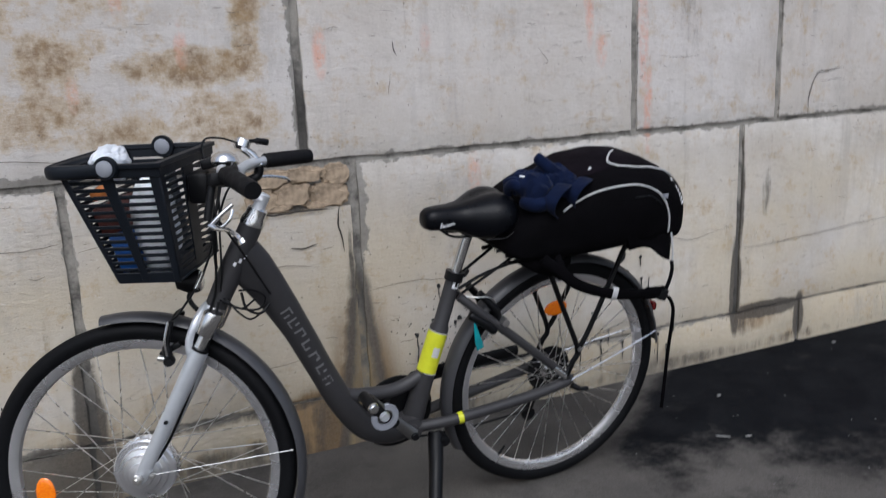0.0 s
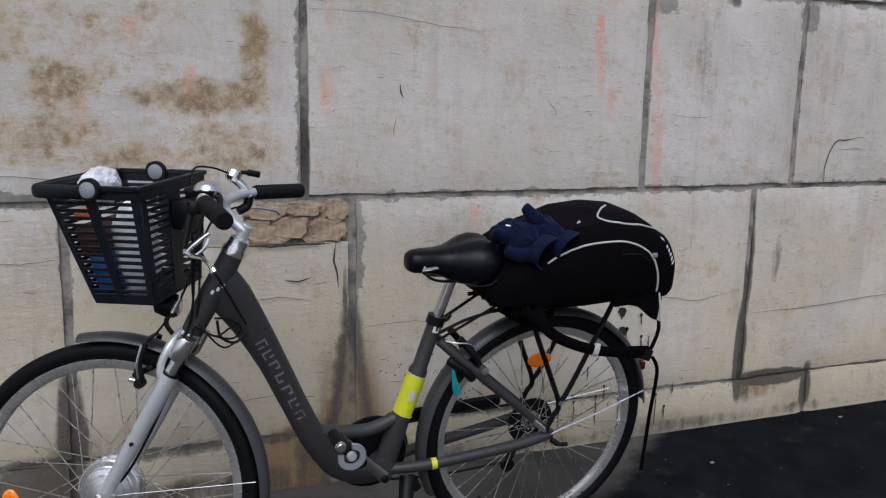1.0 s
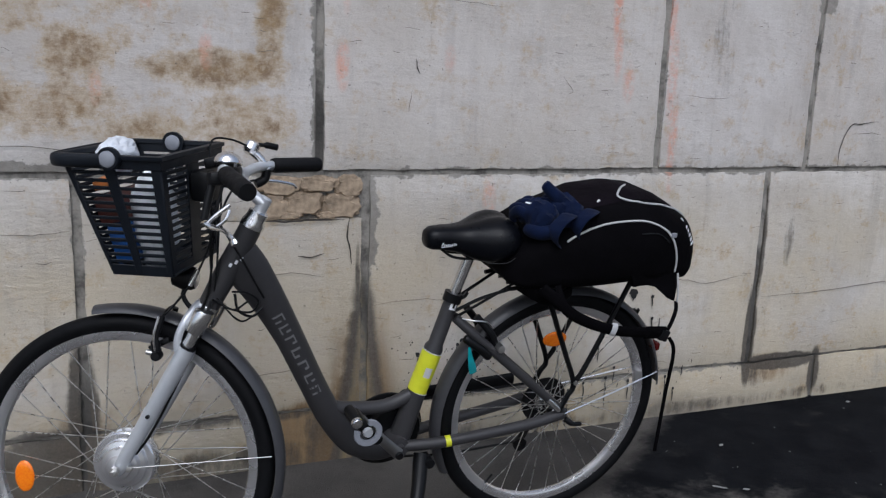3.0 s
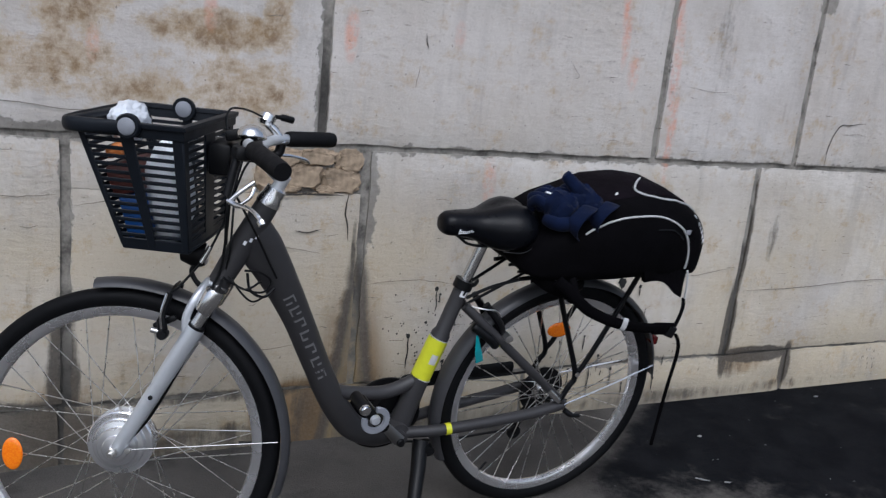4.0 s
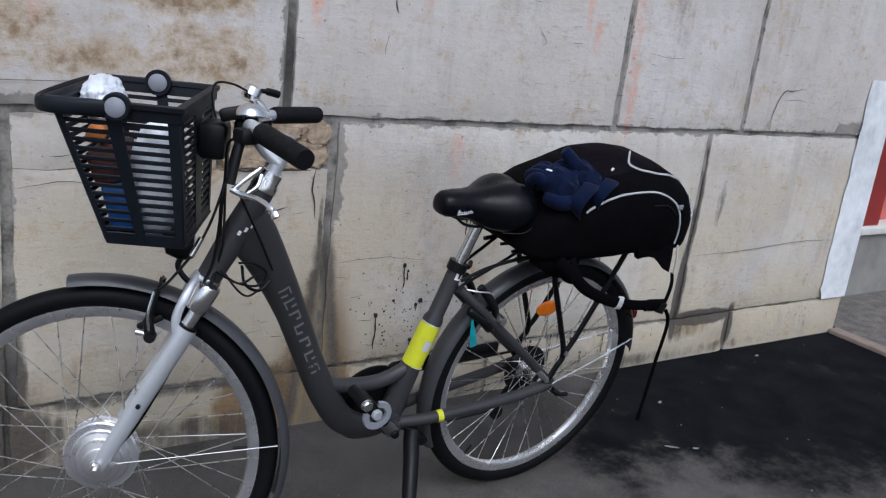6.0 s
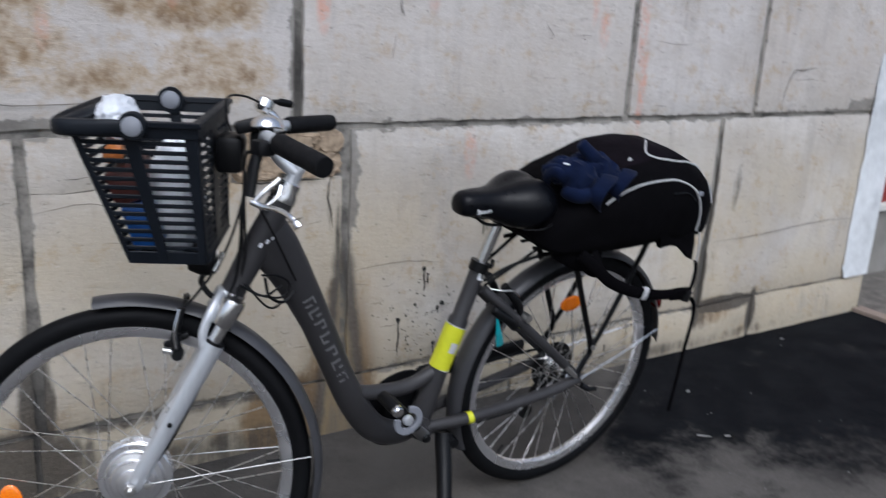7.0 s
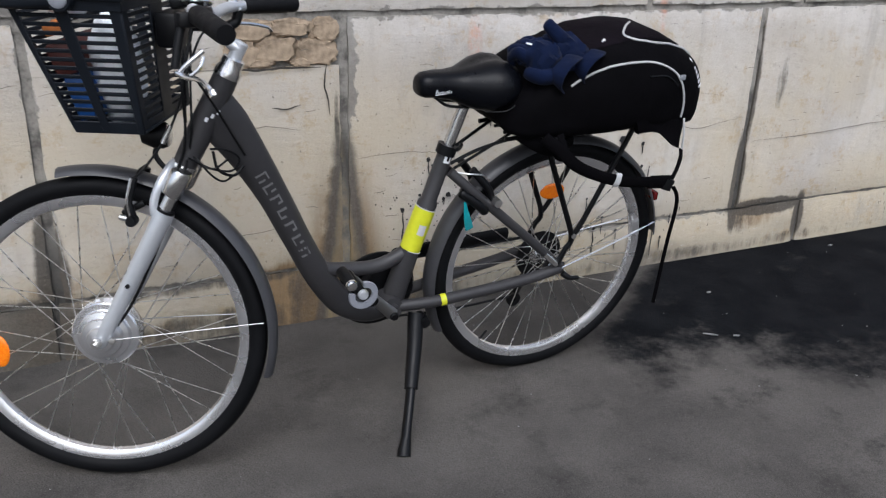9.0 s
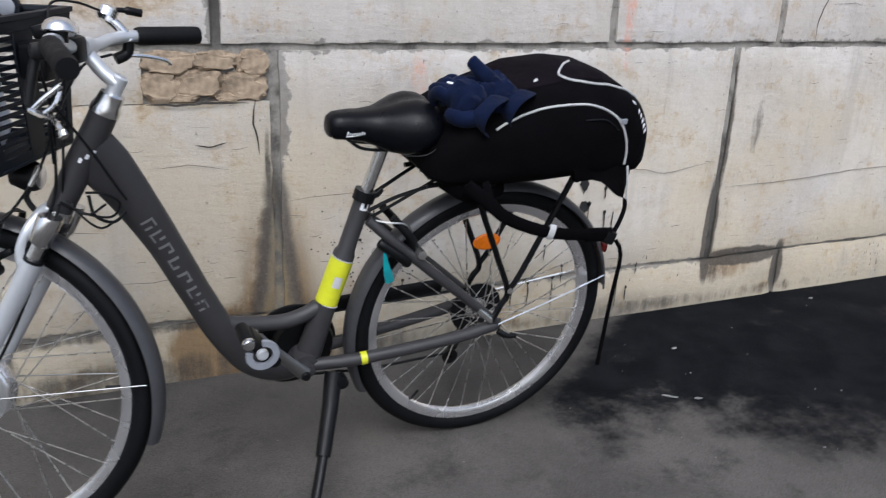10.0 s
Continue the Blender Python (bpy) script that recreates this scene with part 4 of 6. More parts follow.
# kickstand
stand = part("kickstand", tube([(0.722, -0.040, 0.262), (0.716, -0.052, 0.240), (0.702, -0.085, 0.205), (0.664, -0.160, 0.132)], [0.0205, 0.0200, 0.0185, 0.0165], 14), M_BLACK, bicycle, "black adjustable side kickstand")
part("sleeve", tube([(0.664, -0.160, 0.132), (0.616, -0.248, 0.046)], 0.0108, 12, flat=1.2), M_BLACK, stand)
# silver strip laid along the sleeve as its thin highlight
part("groove_glint", tube([(0.6632, -0.1712, 0.1285), (0.6220, -0.2472, 0.0565)], 0.0022, 6), M_SILVER, stand)
part("foot", tube([(0.622, -0.238, 0.056), (0.610, -0.258, 0.034), (0.607, -0.265, 0.0275)], [0.0125, 0.0160, 0.0165], 14), M_BLACK, stand, "rubber kickstand foot")
part("pivot", lathe([(0.0, -0.022), (0.013, -0.020), (0.015, 0.0), (0.013, 0.02), (0.0, 0.022)], 18), M_BLACK, stand, at=pose(0.735, -0.050, 0.245))

# rack
rack = part("luggage_rack", tube(smooth_line([(0.90, -0.062, 0.702), (1.00, -0.066, 0.706), (1.38, -0.066, 0.706), (1.415, -0.045, 0.704), (1.42, 0, 0.704), (1.415, 0.045, 0.704), (1.38, 0.066, 0.706), (1.00, 0.066, 0.706), (0.90, 0.062, 0.702)]), 0.0055, 8),
            M_BLACK, bicycle, "black tubular luggage rack")
for y in (-0.022, 0.022):
    part("rail", tube([(0.92, y, 0.703), (1.415, y, 0.704)], 0.0042, 8), M_BLACK, rack)
for x in (1.02, 1.15, 1.27):
    part("cross_bar", tube([(x, -0.064, 0.706), (x, 0.064, 0.706)], 0.0042, 8), M_BLACK, rack)
for y in (-1, 1):
    part("strut", tube(smooth_line([(1.092, y * 0.074, 0.352), (1.110, y * 0.074, 0.392), (1.124, y * 0.073, 0.426), (1.085, y * 0.072, 0.520), (1.030, y * 0.070, 0.645), (1.012, y * 0.066, 0.706)]), 0.0072, 8), M_BLACK, rack)
    part("strut", tube(smooth_line([(1.124, y * 0.073, 0.426), (1.148, y * 0.073, 0.462), (1.205, y * 0.071, 0.585), (1.262, y * 0.066, 0.706)]), 0.0068, 8), M_BLACK, rack)
    part("strut_bolt", lathe([(0.0, -0.008), (0.006, -0.007), (0.007, 0.0), (0.0, 0.008)], 12), M_STEEL, rack, at=pose(1.126, y * 0.076, 0.430))
    part("front_rod", tube(smooth_line([(0.787, y * 0.024, 0.640), (0.850, y * 0.034, 0.672), (0.930, y * 0.058, 0.704)]), 0.0042, 8), M_BLACK, rack)
part("front_rod", tube(smooth_line([(0.800, -0.010, 0.618), (0.88, -0.012, 0.660), (0.96, -0.012, 0.703)]), 0.0036, 8), M_BLACK, rack)
part("rear_lamp", box((0.016, 0.040, 0.026), (1.424, 0, 0.475), 0.006), M_RED, bicycle, "dark red rear lamp on the mudguard")
tag = part("cloth_tag", tube(smooth_line([(0.820, -0.052, 0.552), (0.822, -0.058, 0.530), (0.828, -0.060, 0.505), (0.834, -0.060, 0.484)]), spread([0.003, 0.006, 0.010, 0.011], 19), 10, flat=0.3), M_TEAL, bicycle, "teal strip of cloth tied to the frame")


# brakes
def rim_brake(at):
    arm = part("brake_arm", tube(smooth_line([(0.112, -0.050, 0.585), (0.108, -0.052, 0.622), (0.120, -0.046, 0.672)]), [0.0100] * 6 + [0.0065] * 7, 10), M_BLACK, bicycle, "black rim brake arm", at=at)
    part("brake_pad", box((0.050, 0.012, 0.013), (0.108, -0.026, 0.606), 0.004, turn=Matrix.Rotation(radians(-28), 4, "Y")), M_BLACK, arm)
    part("spring", tube(smooth_line([(0.110, -0.062, 0.600), (0.108, -0.064, 0.632), (0.116, -0.056, 0.672)]), 0.0028, 6), M_CHROME, arm)
    part("boss", lathe([(0.0, -0.012), (0.009, -0.012), (0.011, -0.006), (0.011, 0.012), (0.0, 0.012)], 16), M_BLACK, arm, at=pose(0.112, -0.058, 0.588))
    part("brake_bolt", rod((0.086, -0.044, 0.592), (0.120, -0.048, 0.586), 0.006), M_STEEL, arm)
    part("noodle", tube(smooth_line([(0.120, -0.046, 0.672), (0.124, -0.010, 0.684), (0.124, 0.040, 0.674)]), 0.0022, 6), M_BLACK, arm)


rim_brake(STEER)
rim_brake(STEER @ Matrix.Diagonal((1, -1, 1, 1)))
for y in (-1, 1):
    arm = part("brake_arm", tube(smooth_line([(0.895, y * 0.046, 0.540), (0.882, y * 0.046, 0.575), (0.842, y * 0.030, 0.622)]), 0.0095, 10), M_BLACK, bicycle, "black rear brake arm")
    part("brake_pad", box((0.050, 0.012, 0.013), (0.868, y * 0.026, 0.530), 0.004, turn=Matrix.Rotation(radians(40), 4, "Y")), M_BLACK, arm)
    part("boss", lathe([(0.0, -0.014), (0.010, -0.012), (0.011, 0.012), (0.0, 0.014)], 14), M_STEEL, arm, at=pose(0.900, y * 0.060, 0.545))
part("brake_cable", tube(smooth_line([(0.800, -0.024, 0.618), (0.828, -0.045, 0.618), (0.862, -0.046, 0.612), (0.885, -0.040, 0.592)]), 0.0020, 6), M_STEEL, bicycle)
part("frame_lock", tube(smooth_line([(0.812, -0.046, 0.572), (0.850, -0.058, 0.545), (0.872, -0.058, 0.524)]), 0.0115, 12, round_ends=True), M_BLACK, bicycle, "black lock body on the seat stay")

# crown, headset, stem, bar
part("fork_crown", tube(smooth_line([(0.199, -0.050, 0.664), (0.203, -0.024, 0.674), (0.206, 0, 0.680), (0.203, 0.024, 0.674), (0.199, 0.050, 0.664)]), 0.0165, 16), M_CHROME, bicycle, "polished fork crown", at=STEER)
part("headset_race", tube([(0.199, 0, 0.676), (0.207, 0, 0.692)], 0.0265, 24), M_CHROME, bicycle, at=STEER)
part("headset", tube([(0.294, 0, 0.864), (0.299, 0, 0.874), (0.303, 0, 0.882), (0.311, 0, 0.897), (0.3115, 0, 0.8985)], [0.0262, 0.0262, 0.0225, 0.0215, 0.018], 24), M_CHROME, bicycle, "polished headset", at=STEER)
stem = part("stem", tube([(0.305, 0, 0.886), (0.326, 0, 0.9265), (0.3275, 0, 0.929)], [0.0135, 0.0135, 0.011], 18), M_SILVER, bicycle, "silver quill stem", at=STEER)
part("stem_arm", tube(smooth_line([(0.321, 0, 0.915), (0.296, 0, 0.936), (0.268, 0, 0.970)]), 0.0125, 16, flat=1.15), M_SILVER, stem)
part("bar_clamp", lathe([(0.012, -0.020), (0.0185, -0.020), (0.0185, 0.020), (0.012, 0.020)], 24, closed=True), M_SILVER, stem, at=pose(0.266, 0, 0.974))
NEAR_IN, NEAR_OUT, FAR_IN, FAR_OUT = (0.286, -0.188, 0.982), (0.352, -0.298, 0.956), (0.306, 0.160, 0.994), (0.397, 0.245, 0.999)
bar = part("handlebar", tube(smooth_line([NEAR_OUT, NEAR_IN, (0.268, -0.130, 0.988), (0.264, -0.05, 0.976), (0.264, 0.05, 0.976), (0.276, 0.115, 0.988), FAR_IN, FAR_OUT]), 0.0112, 14), M_SILVER, bicycle, "silver swept-back handlebar", at=STEER)
for a, b in ((NEAR_IN, NEAR_OUT), (FAR_IN, FAR_OUT)):
    a, b = Vector(a), Vector(b)
    part("grip", tube([a, a + (b - a) * 0.05, b - (b - a) * 0.02, b + (b - a) * 0.04], [0.0155, 0.0175, 0.0175, 0.0165], 20), M_GRIP, bar, "black rubber grip")
part("bell", lathe([(0.0, 0.020), (0.012, 0.0185), (0.022, 0.013), (0.0275, 0.004), (0.029, -0.004), (0.027, -0.006), (0.0, -0.006)], 32), M_CHROME, bar, "chrome dome bell", at=pose(0.268, -0.100, 1.004, 80, 0, 0))
part("bell_base", lathe([(0.0, 0.008), (0.012, 0.008), (0.012, -0.010), (0.0, -0.010)], 20), M_BLACK, bar, at=pose(0.268, -0.100, 0.994, 90, 0, 0))
part("control_box", box((0.045, 0.055, 0.022), (0.236, -0.055, 1.002), 0.005, turn=Matrix.Rotation(radians(-15), 4, "Y")), M_BLACK, bar, "small black control box")
part("lever_body", box((0.032, 0.045, 0.026), (0.262, -0.165, 0.972), 0.007, turn=Matrix.Rotation(radians(25), 4, "Z")), M_BLACK, bar)
lever = part("brake_lever", tube(smooth_line([(0.244, -0.176, 0.884), (0.262, -0.186, 0.878), (0.288, -0.208, 0.876), (0.308, -0.230, 0.866), (0.318, -0.238, 0.852)]), [0.0055] * 8 + [0.0046] * 9 + [0.0050] * 4 + [0.0080] * 4, 10, flat=0.75), M_CHROME, bar, "polished forked brake lever")
part("lever_fork", tube(smooth_line([(0.246, -0.178, 0.882), (0.264, -0.176, 0.900), (0.290, -0.170, 0.922)]), 0.0044, 10, flat=0.75), M_CHROME, lever)
part("lever_web", tube(smooth_line([(0.270, -0.188, 0.880), (0.286, -0.186, 0.894), (0.292, -0.178, 0.912)]), 0.0034, 8), M_CHROME, lever)
part("lever_link", tube(smooth_line([(0.256, -0.165, 0.966), (0.250, -0.170, 0.940), (0.242, -0.176, 0.892)]), 0.008, 10), M_BLACK, bar)
part("shift_pod", lathe([(0.0, -0.017), (0.012, -0.016), (0.0185, -0.008), (0.0185, 0.008), (0.012, 0.014), (0.0, 0.015)], 24), M_CHROME, bar, "polished gear shift pod", at=pose(0.262, 0.138, 1.034, 70, 20, 0))
part("shift_lever", tube(smooth_line([(0.272, 0.140, 1.040), (0.292, 0.156, 1.040), (0.314, 0.172, 1.036)]), [0.005] * 6 + [0.008] * 7, 10), M_BLACK, bar)
part("lever_body", tube(smooth_line([(0.262, 0.136, 1.026), (0.282, 0.142, 1.008), (0.298, 0.148, 0.985)]), 0.010, 12), M_CHROME, bar)
part("lever_body", tube(smooth_line([(0.296, 0.150, 0.985), (0.290, 0.150, 0.962), (0.272, 0.140, 0.950)]), 0.011, 12), M_BLACK, bar)
part("brake_lever", tube(smooth_line([(0.285, 0.150, 0.958), (0.315, 0.175, 0.957), (0.345, 0.205, 0.950), (0.352, 0.220, 0.942)]), 0.0042, 8), M_CHROME, bar)

# lamp in front of the head tube
lamp = part("front_lamp", lathe([(0.0, -0.030), (0.022, -0.028), (0.027, -0.018), (0.026, 0.0), (0.017, 0.022), (0.0, 0.028)], 24), M_BLACK, bicycle, "small black front lamp under the basket", at=STEER @ pose(0.150, 0, 0.748, 0, 0, 90))
part("lens", lathe([(0.0, -0.032), (0.018, -0.031), (0.022, -0.028), (0.0, -0.026)], 24), M_RIM, lamp)
part("lamp_bracket", tube(smooth_line([(0.158, 0, 0.730), (0.150, 0, 0.708), (0.168, 0, 0.682), (0.190, 0, 0.676)]), 0.0055, 8), M_BLACK, lamp).matrix_basis = (STEER @ pose(0.150, 0, 0.748, 0, 0, 90)).inverted() @ STEER

# cables
CABLES = [([(0.258, 0.128, 1.036), (0.225, 0.085, 1.050), (0.196, 0.050, 1.046), (0.198, 0.030, 1.000), (0.226, 0.010, 0.930), (0.228, -0.010, 0.860), (0.230, -0.030, 0.770), (0.225, -0.02, 0.715), (0.262, -0.02, 0.686), (0.296, -0.02, 0.706)], 0.0024),
          ([(0.248, -0.150, 0.968), (0.232, -0.110, 0.950), (0.228, -0.060, 0.880), (0.222, -0.040, 0.800), (0.214, -0.030, 0.730), (0.200, -0.030, 0.690)], 0.0028),
          ([(0.272, 0.120, 0.960), (0.240, 0.060, 0.940), (0.226, -0.020, 0.870), (0.206, -0.035, 0.800), (0.180, -0.040, 0.745), (0.140, -0.045, 0.690), (0.122, -0.046, 0.674)], 0.0026),
          ([(0.250, -0.045, 0.985), (0.240, -0.050, 0.930), (0.226, -0.062, 0.860), (0.224, -0.050, 0.780)], 0.0036)]
for line, r in CABLES:
    part("cable", tube(smooth_line(line), r, 7), M_BLACK, bicycle, at=STEER)
CABLES.append(([(0.045, -0.030, 0.342), (0.088, -0.038, 0.400), (0.135, -0.040, 0.490), (0.180, -0.040, 0.590), (0.205, -0.034, 0.650), (0.218, -0.030, 0.705)], 0.0030))
for line, r in CABLES[-1:]:
    part("motor_cable", tube(smooth_line(line), r, 7), M_BLACK, bicycle, at=STEER)
FRAME_CABLES = [([(0.215, -0.055, 0.900), (0.238, -0.050, 0.860), (0.272, -0.042, 0.800), (0.302, -0.038, 0.742), (0.318, -0.034, 0.712)], 0.0026),
                ([(0.208, -0.030, 0.715), (0.250, -0.034, 0.690), (0.290, -0.036, 0.682), (0.306, -0.034, 0.706), (0.280, -0.032, 0.726), (0.250, -0.03, 0.730)], 0.0024),
                ([(0.255, -0.034, 0.726), (0.262, -0.042, 0.690), (0.292, -0.042, 0.674), (0.315, -0.036, 0.690)], 0.0030),
                ([(0.215, 0.02, 0.74), (0.232, -0.03, 0.700), (0.268, -0.036, 0.662), (0.300, -0.036, 0.676)], 0.0022)]
for line, r in FRAME_CABLES:
    part("cable", tube(smooth_line(line), r, 7), M_BLACK, bicycle)
part("ferrule", tube([(0.176, -0.040, 0.738), (0.192, -0.036, 0.772)], 0.0055, 10), M_CHROME, bicycle, at=STEER)

# ---- the basket, hung on the handlebar and turned with it ----
BIKE = pose(0.0, -0.505, 0.0, 7, 0, 2)
B_AT = BIKE @ STEER @ Matrix.Translation((0.12, 0, 0.785)) @ Matrix.Rotation(radians(-6), 4, "Z") @ Matrix.Rotation(radians(6), 4, "X")
basket = thing("bicycle_basket", B_AT, "dark plastic slatted bicycle basket, half full of shopping", "basket")
TOPZ = 0.240


def wall_at(side, u, h):
    """A place on the basket's side: u from -1 to 1 along it, h from 0 at the bottom to 1 at the rim."""
    x0, x1 = -0.066 - 0.076 * h, 0.062 - 0.004 * h
    y = 0.122 + 0.038 * h
    mx, rx, z = (x0 + x1) / 2, (x1 - x0) / 2, TOPZ * h
    return Vector({"left": (mx + rx * u, -y, z), "right": (mx + rx * u, y, z), "front": (x0, y * u, z), "back": (x1, y * u, z)}[side])


OUT = {"left": Vector((0, -1, 0)), "right": Vector((0, 1, 0)), "front": Vector((-1, 0, 0)), "back": Vector((1, 0, 0))}


def strip(side, u0, u1, h0, h1, thick, grow=0.0, n=1):
    """A flat bar on a side of the basket, with its thickness inwards."""
    bm = bmesh.new()
    rows = []
    for k in range(n + 1):
        h = h0 + (h1 - h0) * k / n
        o = OUT[side] * grow
        quad = [wall_at(side, u0, h) + o, wall_at(side, u1, h) + o, wall_at(side, u1, h) + o - OUT[side] * thick, wall_at(side, u0, h) + o - OUT[side] * thick]
        rows.append([bm.verts.new(p) for p in quad])
    for a, b in zip(rows, rows[1:]):
        for k in range(4):
            bm.faces.new((a[k], a[(k + 1) % 4], b[(k + 1) % 4], b[k]))
    bm.faces.new(rows[0]), bm.faces.new(list(reversed(rows[-1])))
    bmesh.ops.bevel(bm, geom=[e for e in bm.edges], offset=0.0012, segments=1, affect="EDGES")
    return bm


SLATS = 13
for side in OUT:
    for k in range(SLATS):
        h = 0.085 + 0.82 * k / SLATS
        part("slat", strip(side, -0.97, 0.97, h, h + 0.031, 0.004), M_BASKET, basket)
    posts = {"left": ((-1, -0.88), (-0.20, 0.05), (0.80, 1)), "right": ((-1, -0.86), (-0.14, 0.08), (0.8, 1)), "front": ((-1, -0.86), (-0.08, 0.08), (0.86, 1)), "back": ((-1, -0.84), (-0.2, 0.2), (0.84, 1))}[side]
    for u0, u1 in posts:
        part("upright", strip(side, u0, u1, 0.0, 0.95, 0.005, 0.0015), M_BASKET, basket)
    part("base_band", strip(side, -1, 1, -0.02, 0.075, 0.005, 0.001), M_BASKET, basket)
    part("rim", strip(side, -1.03, 1.03, 0.895, 1.0, 0.008, 0.0045), M_BASKET, basket)
    part("rim_lip", strip(side, -1.05, 1.05, 0.970, 1.010, 0.016, 0.009), M_BASKET, basket)
part("bottom", box((0.125, 0.238, 0.005), (0.004, 0, 0.0), 0.002), M_BASKET, basket)
handle_line = smooth_line([(-0.022, -0.174, 0.236), (-0.050, -0.176, 0.234), (-0.100, -0.176, 0.231), (-0.146, -0.168, 0.229), (-0.166, -0.130, 0.229), (-0.169, 0, 0.230), (-0.166, 0.130, 0.230), (-0.146, 0.168, 0.229), (-0.100, 0.176, 0.228), (-0.050, 0.176, 0.228), (-0.035, 0.174, 0.228)], 5)
handle = part("handle", tube(handle_line, 0.0045, 12, flat=2.7, side=(0, 0, 1)), M_BASKET, basket, "folded black carrying handle")
for y, z, x, s in ((-1, 0.236, -0.036, 0.92), (1, 0.238, -0.046, 1.0)):
    boss = part("pivot_boss", lathe([(0.0, -0.006), (0.022 * s, -0.006), (0.0245 * s, -0.003), (0.0245 * s, 0.006), (0.0, 0.006)], 32), M_BASKET, basket, at=pose(x, 0.149 if y > 0 else -0.172, z) @ (Matrix.Rotation(math.pi, 4, "Z") if y > 0 else Matrix.Identity(4)))
    part("button", lathe([(0.0, -0.011), (0.014 * s, -0.010), (0.0172 * s, -0.008), (0.0172 * s, -0.005), (0.0, -0.004)], 32), M_BUTTON, boss, "round grey button")
    if y > 0:
        part("button", lathe([(0.0, 0.011), (0.014, 0.010), (0.0172, 0.008), (0.0172, 0.005), (0.0, 0.004)], 32), M_BUTTON, boss, "round grey button")
part("bracket", box((0.048, 0.070, 0.066), (0.088, 0, 0.168), 0.010), M_BLACK, basket, "black quick-release bracket")
part("bracket_arm", box((0.040, 0.040, 0.045), (0.142, 0, 0.188), 0.008), M_BLACK, basket)


# ---- shopping in the basket ----
def crumple(size, seed, rough=0.25, subdiv=4):
    bm = bmesh.new()
    bmesh.ops.create_icosphere(bm, subdivisions=subdiv, radius=1.0)
    for v in bm.verts:
        d = v.co.normalized()
        k = 1 + rough * noise.noise(d * 2.3 + Vector((seed, 0, 0))) + rough * 0.7 * abs(noise.noise(d * 5.5 + Vector((0, seed, 0)))) - rough * 0.35
        v.co = Vector((d.x * size[0], d.y * size[1], d.z * size[2])) * k
    return bm


M_PLASTICBAG = paint("white_plastic_film", (0.72, 0.75, 0.80), 0.35, grain=0.08, scale=30)
M_PAPER = paint("white_paper", (0.90, 0.93, 0.97), 0.5, grain=0.04, scale=40)
M_BLUEPACK = paint("blue_packet", (0.012, 0.07, 0.26), 0.35, grain=0.5, scale=45)
M_ORANGEPACK = paint("orange_packet", (0.62, 0.20, 0.04), 0.4, grain=0.4, scale=50)
M_BROWNPACK = paint("dark_red_packet", (0.07, 0.018, 0.014), 0.4, grain=0.4, scale=50)
BIN = B_AT
bag_film = crumple((0.036, 0.078, 0.044), 3.1, 0.22, 5)
for v in bag_film.verts:
    v.co += v.co.normalized() * 0.006 * (abs(noise.noise(Vector((v.co.x * 40, v.co.y * 14, v.co.z * 24)))) - 0.2)
tagged(part("plastic_bag", bag_film, M_PLASTICBAG, crease=80, at=BIN @ pose(-0.109, 0.005, 0.217, 0, 0, 6)), "crumpled white plastic bag poking out of the basket", "bag")
tagged(part("paper_packet", crumple((0.046, 0.042, 0.112), 8.4, 0.20), M_PAPER, crease=70, at=BIN @ pose(0.008, -0.076, 0.106, 6, 2, 4)), "pale wrinkled paper packet in the basket", "packet")
tagged(part("blue_packet", box((0.050, 0.10, 0.085), (0, 0, 0), 0.008), M_BLUEPACK, at=BIN @ pose(-0.050, -0.068, 0.060, 0, -14, 8)), "blue printed packet low in the basket", "packet")
tagged(part("dark_packet", box((0.060, 0.11, 0.060), (0, 0, 0), 0.008), M_BROWNPACK, at=BIN @ pose(-0.066, -0.072, 0.130, 0, -18, 4)), "dark red-brown packet in the basket", "packet")
tagged(part("orange_packet", box((0.030, 0.060, 0.020), (0, 0, 0), 0.006), M_ORANGEPACK, at=BIN @ pose(-0.088, -0.095, 0.178, 4, -14, 10)), "orange and white packet near the basket's rim", "packet")

# ---- the backpack on the rack ----
BAG = [(0.874, 0.070, 0.742, 0.772), (0.886, 0.110, 0.728, 0.795), (0.910, 0.134, 0.720, 0.828), (0.945, 0.145, 0.716, 0.868), (0.995, 0.151, 0.714, 0.900), (1.060, 0.156, 0.713, 0.924), (1.130, 0.160, 0.713, 0.940),
       (1.210, 0.161, 0.714, 0.946), (1.285, 0.158, 0.715, 0.936), (1.350, 0.150, 0.716, 0.914), (1.400, 0.134, 0.716, 0.884), (1.430, 0.106, 0.720, 0.852), (1.444, 0.060, 0.736, 0.820)]


BAG = [(1.0 + (x - 1.0) * (0.968 if x < 1.2 else 0.968 - 0.08 * (x - 1.2)), hw, zb, zt - 0.016 * math.exp(-(((x - 1.02) / 0.09) ** 2))) for x, hw, zb, zt in BAG]


